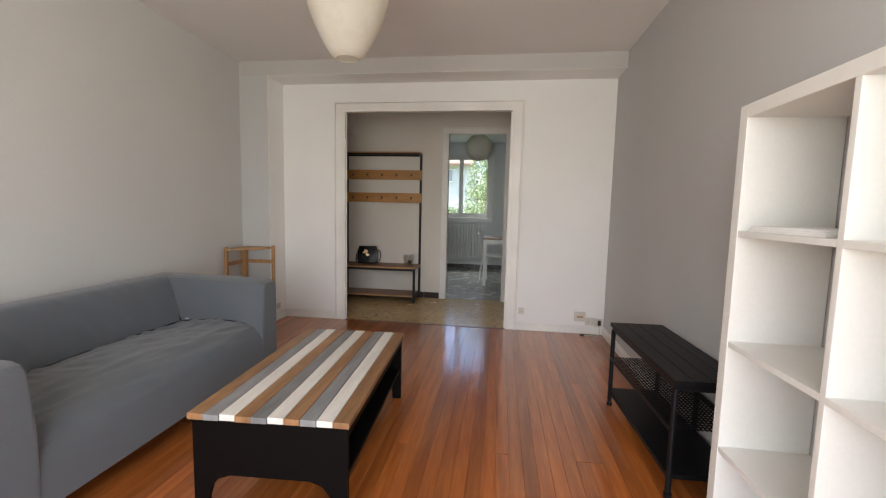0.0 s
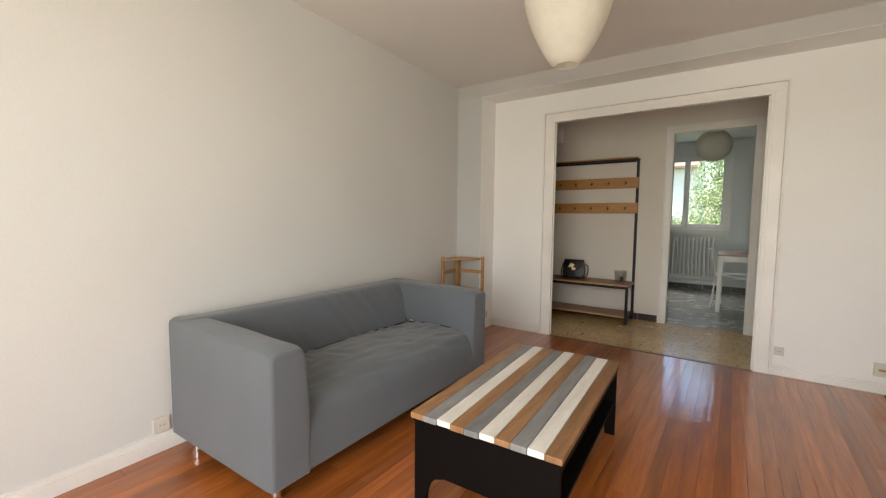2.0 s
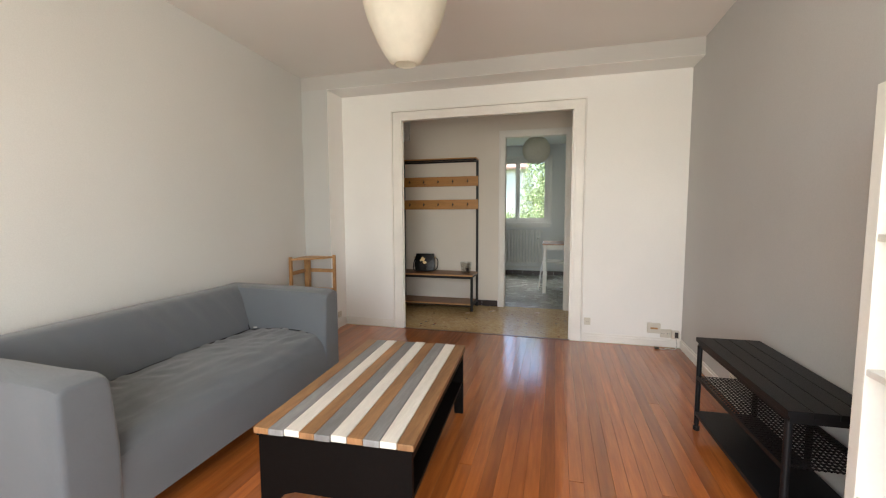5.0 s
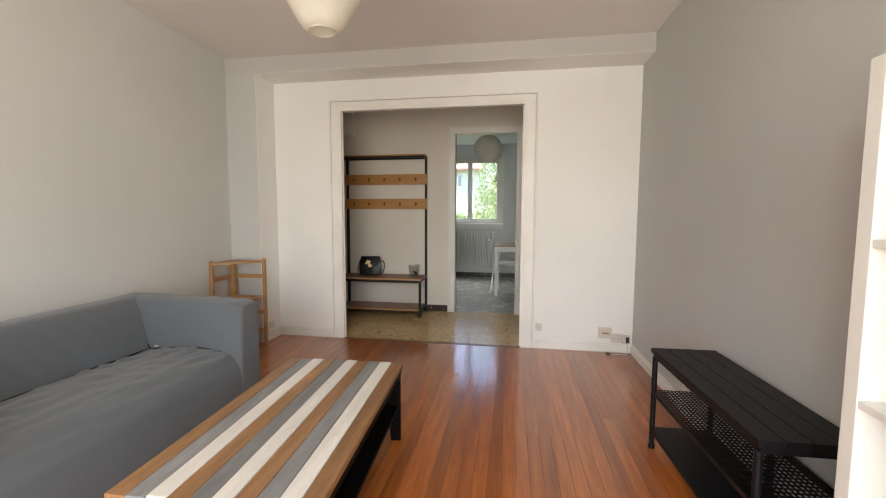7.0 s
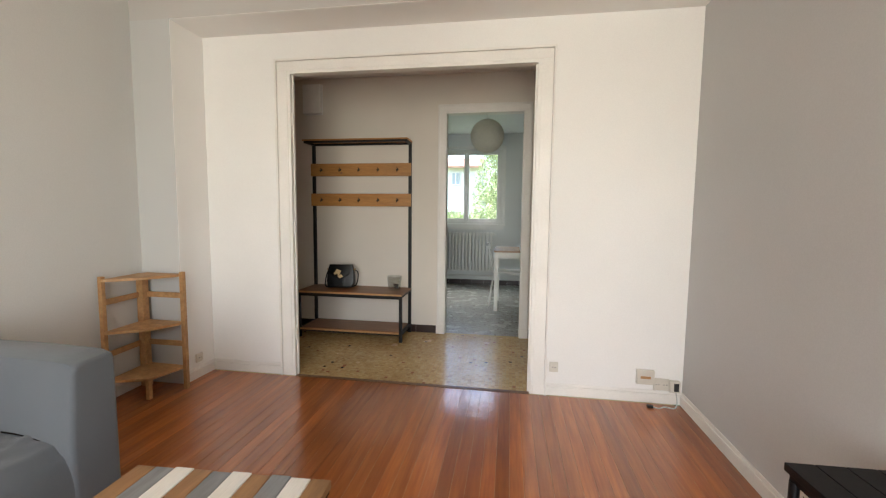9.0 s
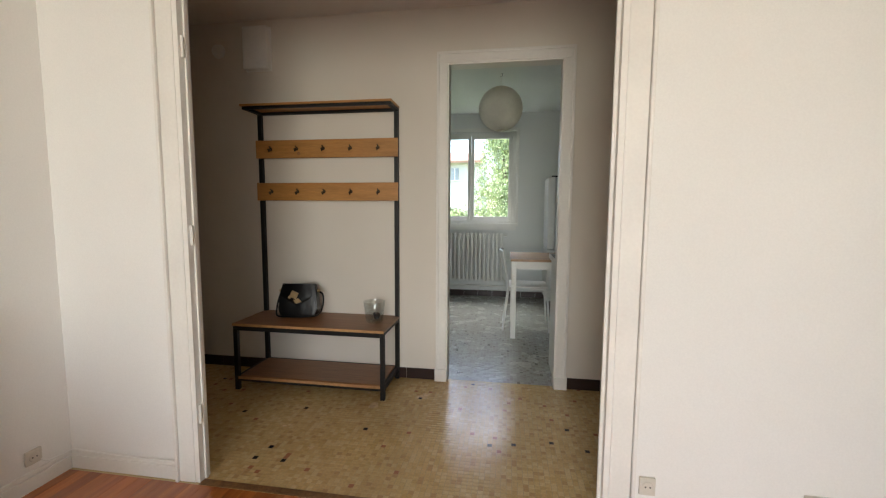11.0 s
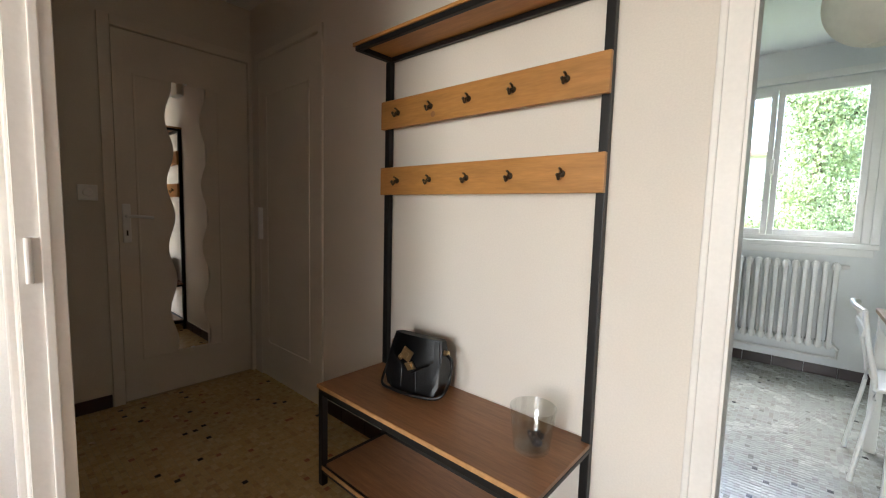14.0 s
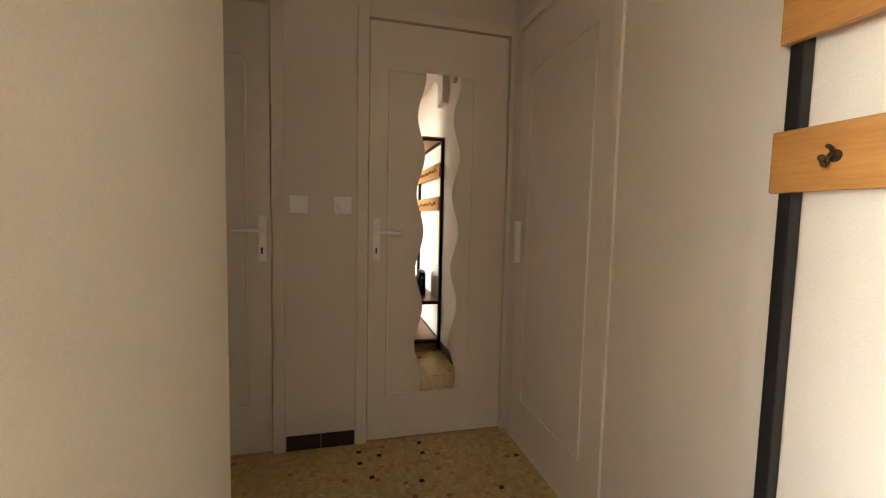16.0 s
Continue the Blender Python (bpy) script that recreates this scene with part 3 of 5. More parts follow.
panel_door("door_1", "closed taupe panelled door with a white lever handle", pose(END_W, ED_S, 0, 0, 0, 90), ED_N - ED_S, ED_H, 0.042, 1, margins=(0.094, 0.185))
panel_door("door_2", "closed taupe panelled corridor door with white lever", pose(END_W, LD_S, 0, 0, 0, 90), LD_N - LD_S, ED_H, LD_N - LD_S - 0.042, -1)
cl = panel_door("door_3", "closed taupe panelled closet door beside coat rack", pose(CL_L + 0.02, HALL_N, 0), CL_R - CL_L - 0.02, CL_H, None, 1, frame=False, material=CLOSET_PAINT)
part("handle", boxed(0.03, 0.048, -0.03, 0.0, 0.947, 1.158, bevel=0.004), WHITE_PLASTIC, cl, "slim white pull handle")
part("architrave", boxed(CL_R - CL_L - 0.02, CL_R - CL_L + 0.02, -0.014, -0.001, 0, CL_H + 0.04, bevel=0.004), CLOSET_PAINT, cl)
part("architrave", boxed(-0.019, CL_R - CL_L - 0.02, -0.014, -0.001, CL_H, CL_H + 0.04, bevel=0.004), CLOSET_PAINT, cl)

en = thing("door_4", "brown varnished wooden entrance door with rim lock", "door", pose(END_E, EN_N, 0, 0, 0, -90), kind="structure")
W4 = EN_N - EN_S
part("leaf", boxed(0.004, W4 - 0.004, -0.005, 0.04, 0.008, 2.035, bevel=0.003), ENTRY_WOOD, en)
for x0, x1, z0, z1 in ((0.12, W4 - 0.12, 0.2, 0.8), (0.12, W4 - 0.12, 1.2, 1.9)):
    part("panel", boxed(x0, x1, -0.015, -0.004, z0, z1, bevel=0.008), ENTRY_WOOD, en)
for x0, x1 in ((-0.055, 0.0), (W4, W4 + 0.07)):
    part("architrave", boxed(x0, x1, -0.022, -0.001, 0, 2.10, bevel=0.005), ENTRY_WOOD, en)
part("architrave", boxed(0, W4, -0.022, -0.001, 2.04, 2.10, bevel=0.005), ENTRY_WOOD, en)
lock = part("lock", boxed(0.01, 0.12, -0.035, -0.005, 0.98, 1.13, bevel=0.006), ENTRY_WOOD, en, "brown painted rim lock box")
part("knob", rod(rod(bmesh.new(), (0.06, -0.035, 1.02), (0.06, -0.062, 1.02), 0.008), (0.06, -0.06, 1.02), (0.06, -0.085, 1.02), 0.024, 0.02, 18), BRASS, lock, "round worn brass knob")
part("bolt", boxed(0.0, 0.05, -0.045, -0.035, 1.085, 1.10, bevel=0.003), BRASS, lock)
part("key_plate", boxed(0.045, 0.07, -0.012, -0.005, 0.80, 0.88, bevel=0.003), BRASS, en, "small brass key plate")

# kitchen window: outer frame, two sashes, sill
wy = KIT_N + 0.03
win = thing("window_1", "white two-sash kitchen window over the radiator", "window", kind="structure")
for a in ((KW_L, KW_L + 0.05, KW_Z0, KW_Z1), (KW_R - 0.05, KW_R, KW_Z0, KW_Z1), (KW_L + 0.05, KW_R - 0.05, KW_Z0, KW_Z0 + 0.04), (KW_L + 0.05, KW_R - 0.05, KW_Z1 - 0.04, KW_Z1)):
    part("window_frame", boxed(a[0], a[1], wy, wy + 0.06, a[2], a[3], bevel=0.004), WHITE_ENAMEL, win)
MID = -0.112
for x0, x1 in ((KW_L + 0.05, MID - 0.002), (MID + 0.002, KW_R - 0.05)):
    sash = part("sash", boxed(x0, x0 + 0.04, wy - 0.012, wy + 0.03, KW_Z0 + 0.04, KW_Z1 - 0.04, bevel=0.004), WHITE_ENAMEL, win)
    part("stile", boxed(x1 - 0.04, x1, wy - 0.012, wy + 0.03, KW_Z0 + 0.04, KW_Z1 - 0.04, bevel=0.004), WHITE_ENAMEL, sash)
    part("rail", boxed(x0 + 0.04, x1 - 0.04, wy - 0.012, wy + 0.03, KW_Z0 + 0.04, KW_Z0 + 0.085, bevel=0.004), WHITE_ENAMEL, sash)
    part("rail", boxed(x0 + 0.04, x1 - 0.04, wy - 0.012, wy + 0.03, KW_Z1 - 0.085, KW_Z1 - 0.04, bevel=0.004), WHITE_ENAMEL, sash)
    pane = part("pane", boxed(x0 + 0.04, x1 - 0.04, wy + 0.008, wy + 0.012, KW_Z0 + 0.085, KW_Z1 - 0.085), PANE, sash, "clear glass pane")
    pane.visible_shadow = False
part("handle", boxed(MID - 0.012, MID + 0.012, wy - 0.04, wy - 0.012, 1.52, 1.64, bevel=0.004), WHITE_PLASTIC, win)
part("window_sill", boxed(KW_L - 0.04, KW_R + 0.045, KIT_N - 0.07, KIT_N + 0.03, 0.968, 1.006, bevel=0.006), WHITE_ENAMEL, win)
part("apron", boxed(KW_L - 0.02, KW_R + 0.02, KIT_N - 0.03, KIT_N - 0.001, 0.913, 0.968, bevel=0.004), WHITE_ENAMEL, win)
for x0, x1 in ((KW_L - 0.045, KW_L + 0.004), (KW_R - 0.004, KW_R + 0.045)):
    part("casing", boxed(x0, x1, KIT_N - 0.014, KIT_N - 0.001, 1.006, KW_Z1 + 0.05, bevel=0.004), WHITE_ENAMEL, win)
part("casing", boxed(KW_L + 0.004, KW_R - 0.004, KIT_N - 0.014, KIT_N - 0.001, KW_Z1, KW_Z1 + 0.05, bevel=0.004), WHITE_ENAMEL, win)

# ---- living room ----
def cushion(bm, amount, scale, seed):
    """Soft cloth: uneven surface after a fine cut."""
    bmesh.ops.subdivide_edges(bm, edges=[e for e in bm.edges if e.calc_length() > 0.08], cuts=5, use_grid_fill=True)
    bm.normal_update()
    for v in bm.verts:
        p = v.co * scale + Vector((seed, 0, 0))
        v.co += v.normal * amount * (noise.noise(p) + 0.6 * noise.noise(p * 2.7))
    return bm


sofa = thing("sofa", "grey cotton two-seat sofa with a loose cover against the wall", "sofa", pose(-1.645, 1.178, 0, 0, 0, 1.2) @ Matrix.Diagonal((0.945, 0.985, 0.968, 1)))
SL, SD = 1.74, 0.88
part("seat_base", boxed(0.05, SD - 0.03, 0.03, SL - 0.03, 0.10, 0.28, bevel=0.02, seg=3), SOFA_CLOTH, sofa, smooth=True)
shape = curve_pts([(0.17, 0.372, 0), (0.30, 0.388, 0), (0.48, 0.402, 0), (0.64, 0.404, 0), (0.74, 0.392, 0), (0.81, 0.362, 0), (0.852, 0.315, 0), (0.868, 0.25, 0), (0.870, 0.17, 0), (0.866, 0.108, 0)], 7)
outline = [(p.x, p.y) for p in shape] + [(0.17, 0.108)]
bm = prism(bmesh.new(), outline, 0.165, SL - 0.165, axis="y")
bmesh.ops.subdivide_edges(bm, edges=[e for e in bm.edges if abs(e.verts[0].co.y - e.verts[1].co.y) > 1.0], cuts=90, use_grid_fill=True)
for v in bm.verts:
    x, y, z = v.co
    if z > 0.13 and x > 0.18:
        w = (y - 0.165) / (SL - 0.33)
        ends = max(0.0, abs(w - 0.5) * 2 - 0.55) / 0.45
        wave = noise.noise(Vector((x * 13 + 2.5 * w, y * 2.2, 0.0))) + 0.7 * noise.noise(Vector((x * 24 - 3 * w, y * 4.5, 5.0)))
        fold = max(0.0, noise.noise(Vector((x * 18 + 4 * w, y * 3.0, 9.0))) - 0.12)
        amount = (0.008 + 0.013 * ends) * (1.0 if z > 0.33 else 0.45)
        corner = math.hypot(x - 0.27, (SL - 0.17 - y)) if w > 0.5 else math.hypot(x - 0.27, y - 0.17)
        arc = math.sin(corner * 46 + 5 * noise.noise(Vector((x * 4, y * 4, 3.0)))) * noise.noise(Vector((x * 5, y * 5, 7.0)))
        v.co.z += 0.034 * arc * max(0.0, 1 - corner / 0.8) * min(1.0, corner / 0.12) if z > 0.3 else 0
        v.co.z += amount * wave - 0.034 * ends * fold + 0.014 * math.sin(math.pi * min(max(w, 0), 1)) * (1 if z > 0.3 else 0)
        v.co.x += amount * 0.6 * wave if z < 0.38 else 0
part("seat_cushion", bm, SOFA_CLOTH, sofa, "creased grey seat cover with rounded front", smooth=True)
# Near-black tubes mark the sofa seams and draw in the shade of their creases.
SEAM_SHADE = DARK_BODY
part("seam", tube(bmesh.new(), [(0.262, 0.17 + k * (SL - 0.34) / 20, 0.384 + 0.012 * math.sin(math.pi * k / 20) + 0.002 * math.sin(k * 2.1)) for k in range(21)], 0.0045, 6), SEAM_SHADE, sofa, "near-black tube drawing the crease shade along the backrest")
for s_, y in ((1, 0.182), (-1, SL - 0.182)):
    part("seam", tube(bmesh.new(), curve_pts([(0.165, y - s_ * 0.012, 0.655), (0.19, y + s_ * 0.004, 0.58), (0.225, y + s_ * 0.007, 0.48), (0.262, y + s_ * 0.004, 0.385)], 5), 0.0035, 6), SEAM_SHADE, sofa)
    part("seam", tube(bmesh.new(), curve_pts([(0.262, y + s_ * 0.003, 0.386), (0.45, y + s_ * 0.003, 0.403), (0.64, y + s_ * 0.003, 0.406), (0.76, y + s_ * 0.003, 0.385), (0.83, y + s_ * 0.003, 0.34)], 5), 0.0032, 6), SEAM_SHADE, sofa)
prof = [(0.0, 0.11), (0.0, 0.655), (0.008, 0.68), (0.03, 0.692), (0.10, 0.692), (0.135, 0.68), (0.16, 0.645), (0.26, 0.35), (0.26, 0.11)]
prof = prof[:6] + [(q.x, q.y) for q in curve_pts([(0.16, 0.645, 0), (0.205, 0.55, 0), (0.24, 0.45, 0), (0.26, 0.35, 0)], 6)] + prof[8:]
bm = prism(bmesh.new(), prof, 0.02, SL - 0.02, axis="y")
bmesh.ops.subdivide_edges(bm, edges=[e for e in bm.edges if e.calc_length() > 1.0], cuts=80, use_grid_fill=True)
for v in bm.verts:
    if v.co.x > 0.1:
        v.co.x += 0.009 * noise.noise(Vector((0.3, v.co.y * 5, v.co.z * 3))) + 0.010 * noise.noise(Vector((4.3, v.co.y * 15 + v.co.z * 9, v.co.z * 2.5))) + 0.03 * math.sin(math.pi * v.co.y / SL) * min(1.0, max(0.0, (v.co.z - 0.36) / 0.2)) ** 0.8
part("backrest", bm, SOFA_CLOTH, sofa, smooth=True)
for y0, y1, s in ((0.0, 0.175, 1), (SL - 0.175, SL, -1)):
    bm = bmesh.new()
    prof = [(0, 0.10), (0, 0.662), (0.006, 0.682), (0.025, 0.692), (0.13, 0.688), (0.155, 0.678), (0.168, 0.65), (0.185, 0.40), (0.185, 0.10)]
    outline = [(y0 + p[0], p[1]) if s > 0 else (y1 - p[0], p[1]) for p in prof]
    prism(bm, outline, 0.0, SD, axis="x")
    bmesh.ops.subdivide_edges(bm, edges=[e for e in bm.edges if e.calc_length() > 0.7], cuts=16, use_grid_fill=True)
    for v in bm.verts:
        v.co.z -= 0.016 * (v.co.x / SD) ** 2 if v.co.z > 0.5 else 0
        if v.co.x > SD - 0.001:
            cy, cz = (y0 + y1) / 2, 0.38
            v.co.y += (cy - v.co.y) * 0.05
            v.co.z += (cz - v.co.z) * 0.03 if v.co.z > 0.5 else 0
        v.co += 0.006 * Vector((0, noise.noise(v.co * 5), noise.noise(v.co * 4 + Vector((3, 1, 0))))) if v.co.z > 0.15 else Vector()
    bmesh.ops.bevel(bm, geom=[e for e in bm.edges if abs(e.verts[0].co.x - e.verts[1].co.x) < 1e-4 and e.verts[0].co.x > SD - 0.002 and len(e.link_faces) == 2
                              and abs(e.link_faces[0].normal.dot(e.link_faces[1].normal)) < 0.5], offset=0.018, segments=4, profile=0.6, affect='EDGES')
    part("armrest", bm, SOFA_CLOTH, sofa, smooth=True)
for x, y in ((0.10, 0.07), (SD - 0.09, 0.07), (0.10, SL - 0.07), (SD - 0.09, SL - 0.07)):
    part("leg", rod(bmesh.new(), (x, y, 0), (x, y, 0.105), 0.022, 0.024, 16), CHROME, sofa, "round brushed steel leg", smooth=True)
part("zip_pull", boxed(0.30, 0.325, SL - 0.195, SL - 0.187, 0.402, 0.410, bevel=0.002), CABLE, sofa, "small pale zip pull")

table = thing("coffee_table", "low table with striped reclaimed planks and dark metal body", "coffee table", pose(-0.160, 2.115, 0, 0, 0, 3.0))
top = part("tabletop_frame", boxed(-0.298, 0.298, -0.53, 0.53, 0.366, 0.378), DARK_BODY, table)
rng = random.Random(4)
for i, c in enumerate("bgwbgwbgwb"):
    w = 0.605 / 10
    x0 = -0.3025 + i * w
    part("plank", boxed(x0 + 0.0008, x0 + w - 0.0008, -0.538 + rng.uniform(-0.004, 0.003), 0.538 + rng.uniform(-0.003, 0.004), 0.378, 0.402 + rng.uniform(-0.001, 0.001), bevel=0.003),
         {"b": PLANK_BROWN, "g": PLANK_GREY, "w": PLANK_WHITE}[c], table, {"b": "worn brown plank", "g": "worn grey plank", "w": "worn white plank"}[c])
cut = [(0.242, 0.0), (0.238, 0.07), (0.224, 0.115), (0.195, 0.148), (0.15, 0.163), (-0.15, 0.163), (-0.195, 0.148), (-0.224, 0.115), (-0.238, 0.07), (-0.242, 0.0)]
for y in (-0.525, 0.505):
    bm = bmesh.new()
    halves = [(-0.292, 0.0), (-0.292, 0.366), (0.292, 0.366), (0.292, 0.0)] + cut
    prism(bm, halves, y, y + 0.02, axis="y")
    part("end_panel", bm, DARK_BODY, table, "dark metal end with an arched cut-out")
for x in (-0.292, 0.272):
    part("apron", boxed(x, x + 0.02, -0.505, 0.505, 0.335, 0.366), DARK_BODY, table)
part("lower_shelf", boxed(-0.285, 0.285, -0.505, 0.505, 0.172, 0.188), DARK_BODY, table)
part("middle_panel", boxed(-0.01, 0.01, -0.505, 0.505, 0.1885, 0.3655), DARK_BODY, table)

bench = thing("tv_bench", "black metal bench with perforated shelf by the wall", "tv bench", pose(1.375, 1.955, 0, 0, 0, 1.8))
BL, BD, BH = 0.85, 0.30, 0.505
for i in range(4):
    w = BD / 4
    part("top_board", boxed(i * w + 0.0012, (i + 1) * w - 0.0012, -0.004, BL + 0.004, BH - 0.022, BH, bevel=0.002), BLACK_METAL, bench)
part("top_frame", boxed(0.012, BD - 0.012, 0.004, BL - 0.004, BH - 0.045, BH - 0.0225), BLACK_METAL, bench)
for x in (0.016, BD - 0.016):
    for y in (0.018, BL - 0.018):
        leg = part("leg", rod(bmesh.new(), (x, y, 0.035), (x, y, BH - 0.04), 0.0125, seg=14), BLACK_METAL, bench, smooth=True)
        part("foot", rod(rod(bmesh.new(), (x, y, 0.0), (x, y, 0.02), 0.016, seg=14), (x, y, 0.02), (x, y, 0.036), 0.010), BLACK_METAL, leg)
bm = bmesh.new()
for k in range(17):
    x = 0.012 + k * (BD - 0.024) / 16
    box(bm, x - 0.003, x + 0.003, 0.02, BL - 0.02, 0.292, 0.296)
for k in range(41):
    y = 0.02 + k * (BL - 0.04) / 40
    box(bm, 0.012, BD - 0.012, y - 0.0035, y + 0.0035, 0.2963, 0.2985)
part("perforated_shelf", bm, BLACK_METAL, bench, "black perforated metal shelf")
part("shelf_rim", boxed(0.004, 0.012, 0.02, BL - 0.02, 0.283, 0.302), BLACK_METAL, bench)
part("shelf_rim", boxed(BD - 0.012, BD - 0.004, 0.02, BL - 0.02, 0.283, 0.302), BLACK_METAL, bench)
part("lower_shelf", boxed(0.004, BD - 0.004, 0.01, BL - 0.01, 0.085, 0.105, bevel=0.003), BLACK_METAL, bench)
part("back_panel", boxed(BD - 0.008, BD - 0.004, BL * 0.45, BL * 0.5, 0.105, BH - 0.045), BLACK_METAL, bench)

cube = thing("cube_shelf", "tall white open cube shelf against the grey wall", "shelf", pose(1.405, 0.845, 0))
CD, CW, CH, CT = RIGHT - 1.405 - 0.003, 0.866, 1.497, 0.04
for y in (0, CW - CT):
    part("side_panel", boxed(0, CD, y, y + CT, 0, CH, bevel=0.002), WHITE_LACQUER, cube)
part("top_panel", boxed(0, CD, CT, CW - CT, CH - CT, CH, bevel=0.002), WHITE_LACQUER, cube)
part("bottom_panel", boxed(0, CD, CT, CW - CT, 0, CT, bevel=0.002), WHITE_LACQUER, cube)
part("divider", boxed(0.002, CD, CW / 2 - 0.009, CW / 2 + 0.009, CT, CH - CT, bevel=0.0015), WHITE_LACQUER, cube)
for i in range(1, 4):
    z = CT + i * (CH - 2 * CT) / 4
    for y0, y1 in ((CT, CW / 2 - 0.009), (CW / 2 + 0.009, CW - CT)):
        part("shelf_board", boxed(0.002, CD, y0, y1, z - 0.009, z + 0.009, bevel=0.0015), WHITE_LACQUER, cube)
zz = CT + 3 * (CH - 2 * CT) / 4 + 0.009
mag = thing("magazine", "thin stack of pale paper lying on the shelf", "magazine", pose(1.43, 1.355, zz, 0, 0, 4))
for i in range(3):
    part("sheet", boxed(0, 0.2, 0.004 * i, 0.27 - 0.006 * i, 0.0001 + 0.006 * i, 0.0056 + 0.006 * i, bevel=0.001), WHITE_PLASTIC, mag)

# corner shelf
cs = thing("corner_shelf", "three-tier light bamboo corner shelf standing in the corner", "corner shelf")
LX, RX = (-1.768, 3.662), (-1.478, 3.945)
BX = (-1.788, 3.955)
for p, h in ((LX, 0.775), (RX, 0.775)):
    part("post", boxed(p[0] - 0.013, p[0] + 0.013, p[1] - 0.013, p[1] + 0.013, 0, h, bevel=0.003), BAMBOO, cs)
part("back_post", boxed(BX[0] - 0.013, BX[0] + 0.034, BX[1] - 0.034, BX[1] + 0.013, 0, 0.7445, bevel=0.003), BAMBOO, cs, "wide upright board in the corner")
for z, grow in ((0.745, 0.0), (0.43, 0.02), (0.135, 0.05)):
    mid = ((LX[0] + RX[0]) / 2 + 0.035 + grow, (LX[1] + RX[1]) / 2 - 0.035 - grow)
    bm = prism(bmesh.new(), [(LX[0] + 0.0135, LX[1] - 0.012), (LX[0] + 0.03, LX[1] - 0.012), mid, (RX[0] - 0.014, RX[1] - 0.03), (RX[0] - 0.014, RX[1] + 0.01), (BX[0] + 0.0355, BX[1] + 0.01), (BX[0] + 0.0355, BX[1] - 0.036), (BX[0] + 0.0135, BX[1] - 0.036)], z, z + 0.016)
    part("shelf_board", bm, BAMBOO, cs)
for z in (0.60, 0.28):
    part("rail", boxed(BX[0] + 0.0345, RX[0] - 0.0135, BX[1] - 0.005, BX[1] + 0.006, z, z + 0.035, bevel=0.002), BAMBOO, cs)
    bm = bmesh.new()
    prism(bm, [(LX[0] - 0.005, LX[1] + 0.0135), (LX[0] + 0.006, LX[1] + 0.0135), (BX[0] + 0.006, BX[1] - 0.0345), (BX[0] - 0.005, BX[1] - 0.0345)], z, z + 0.035)
    part("rail", bm, BAMBOO, cs)
part("foot", boxed(mid[0] - 0.055, mid[0] - 0.03, mid[1] + 0.03, mid[1] + 0.055, 0, 0.1345, bevel=0.003), BAMBOO, cs)

# paper lamps
def paper_lamp(name, label, centre, profile, cord_top, hole=0.04):
    lamp = thing(name, label, "pendant lamp")
    pts = []
    n = 60
    zs = [p[1] for p in profile]
    for i in range(n + 1):
        z = zs[0] + (zs[-1] - zs[0]) * i / n
        r = float(np.interp(z, zs, [p[0] for p in profile]))
        pts.append((r + (0.0022 if i % 2 else 0.0), z))
    part("shade", lathe(bmesh.new(), pts, 40, centre), PAPER, lamp, "ribbed white rice paper shade", smooth=True)
    r0, z0 = pts[0]
    ring = [(centre[0] + r0 * math.cos(a * math.pi / 16), centre[1] + r0 * math.sin(a * math.pi / 16), z0) for a in range(33)]
    part("rim", tube(bmesh.new(), ring, 0.003, 6), PAPER, lamp)
    part("cord", rod(bmesh.new(), (centre[0], centre[1], zs[-1] - 0.12), (centre[0], centre[1], cord_top), 0.003), WHITE_PLASTIC, lamp)
    bm = rod(bmesh.new(), (centre[0], centre[1], zs[-1] - 0.16), (centre[0], centre[1], zs[-1] - 0.10), 0.018)
    part("socket", bm, WHITE_PLASTIC, lamp)
    part("ceiling_hook", tube(bmesh.new(), [(centre[0] + 0.012 * math.cos(a), centre[1], cord_top - 0.014 + 0.014 * math.sin(a)) for a in np.linspace(-2.2, 1.57, 10)], 0.0025, 6), DARK_BODY, lamp)
    return lamp


teardrop = curve_pts([(0.05, 1.836, 0), (0.066, 1.842, 0), (0.108, 1.905, 0), (0.155, 2.005, 0), (0.18, 2.085, 0), (0.19, 2.165, 0), (0.178, 2.26, 0), (0.13, 2.35, 0), (0.055, 2.40, 0)], 6)
paper_lamp("pendant_lamp", "teardrop white rice paper pendant lamp, unlit", (-0.05, 2.15), [(p.x, p.y) for p in teardrop], CEIL)
ball = [(0.205 * math.sin(a), 2.133 - 0.205 * math.cos(a)) for a in np.linspace(0.22, math.pi - 0.2, 26)]
paper_lamp("pendant_lamp", "round white rice paper pendant lamp, unlit", (0.304, 6.84), ball, CEIL_K)


def socket(name, label, m, w, h, holes=1):
    """A wall plate with its socket wells; local x along the wall, -y out of it."""
    s = thing(name, label, "socket", m)
    part("plate", boxed(-w / 2, w / 2, -0.012, 0.0, -h / 2, h / 2, bevel=0.004), SOCKET_CREAM, s)
    for i in range(holes):
        x = (i - (holes - 1) / 2) * w / max(holes, 1)
        well = part("well", rod(bmesh.new(), (x, -0.0125, 0), (x, -0.0145, 0), 0.02, 0.018, 18), SOCKET_CREAM, s)
        for k in (-1, 1):
            part("hole", rod(bmesh.new(), (x + k * 0.008, -0.0147, 0), (x + k * 0.008, -0.0155, 0), 0.003, seg=8), DARK_GAP, well)
    return s


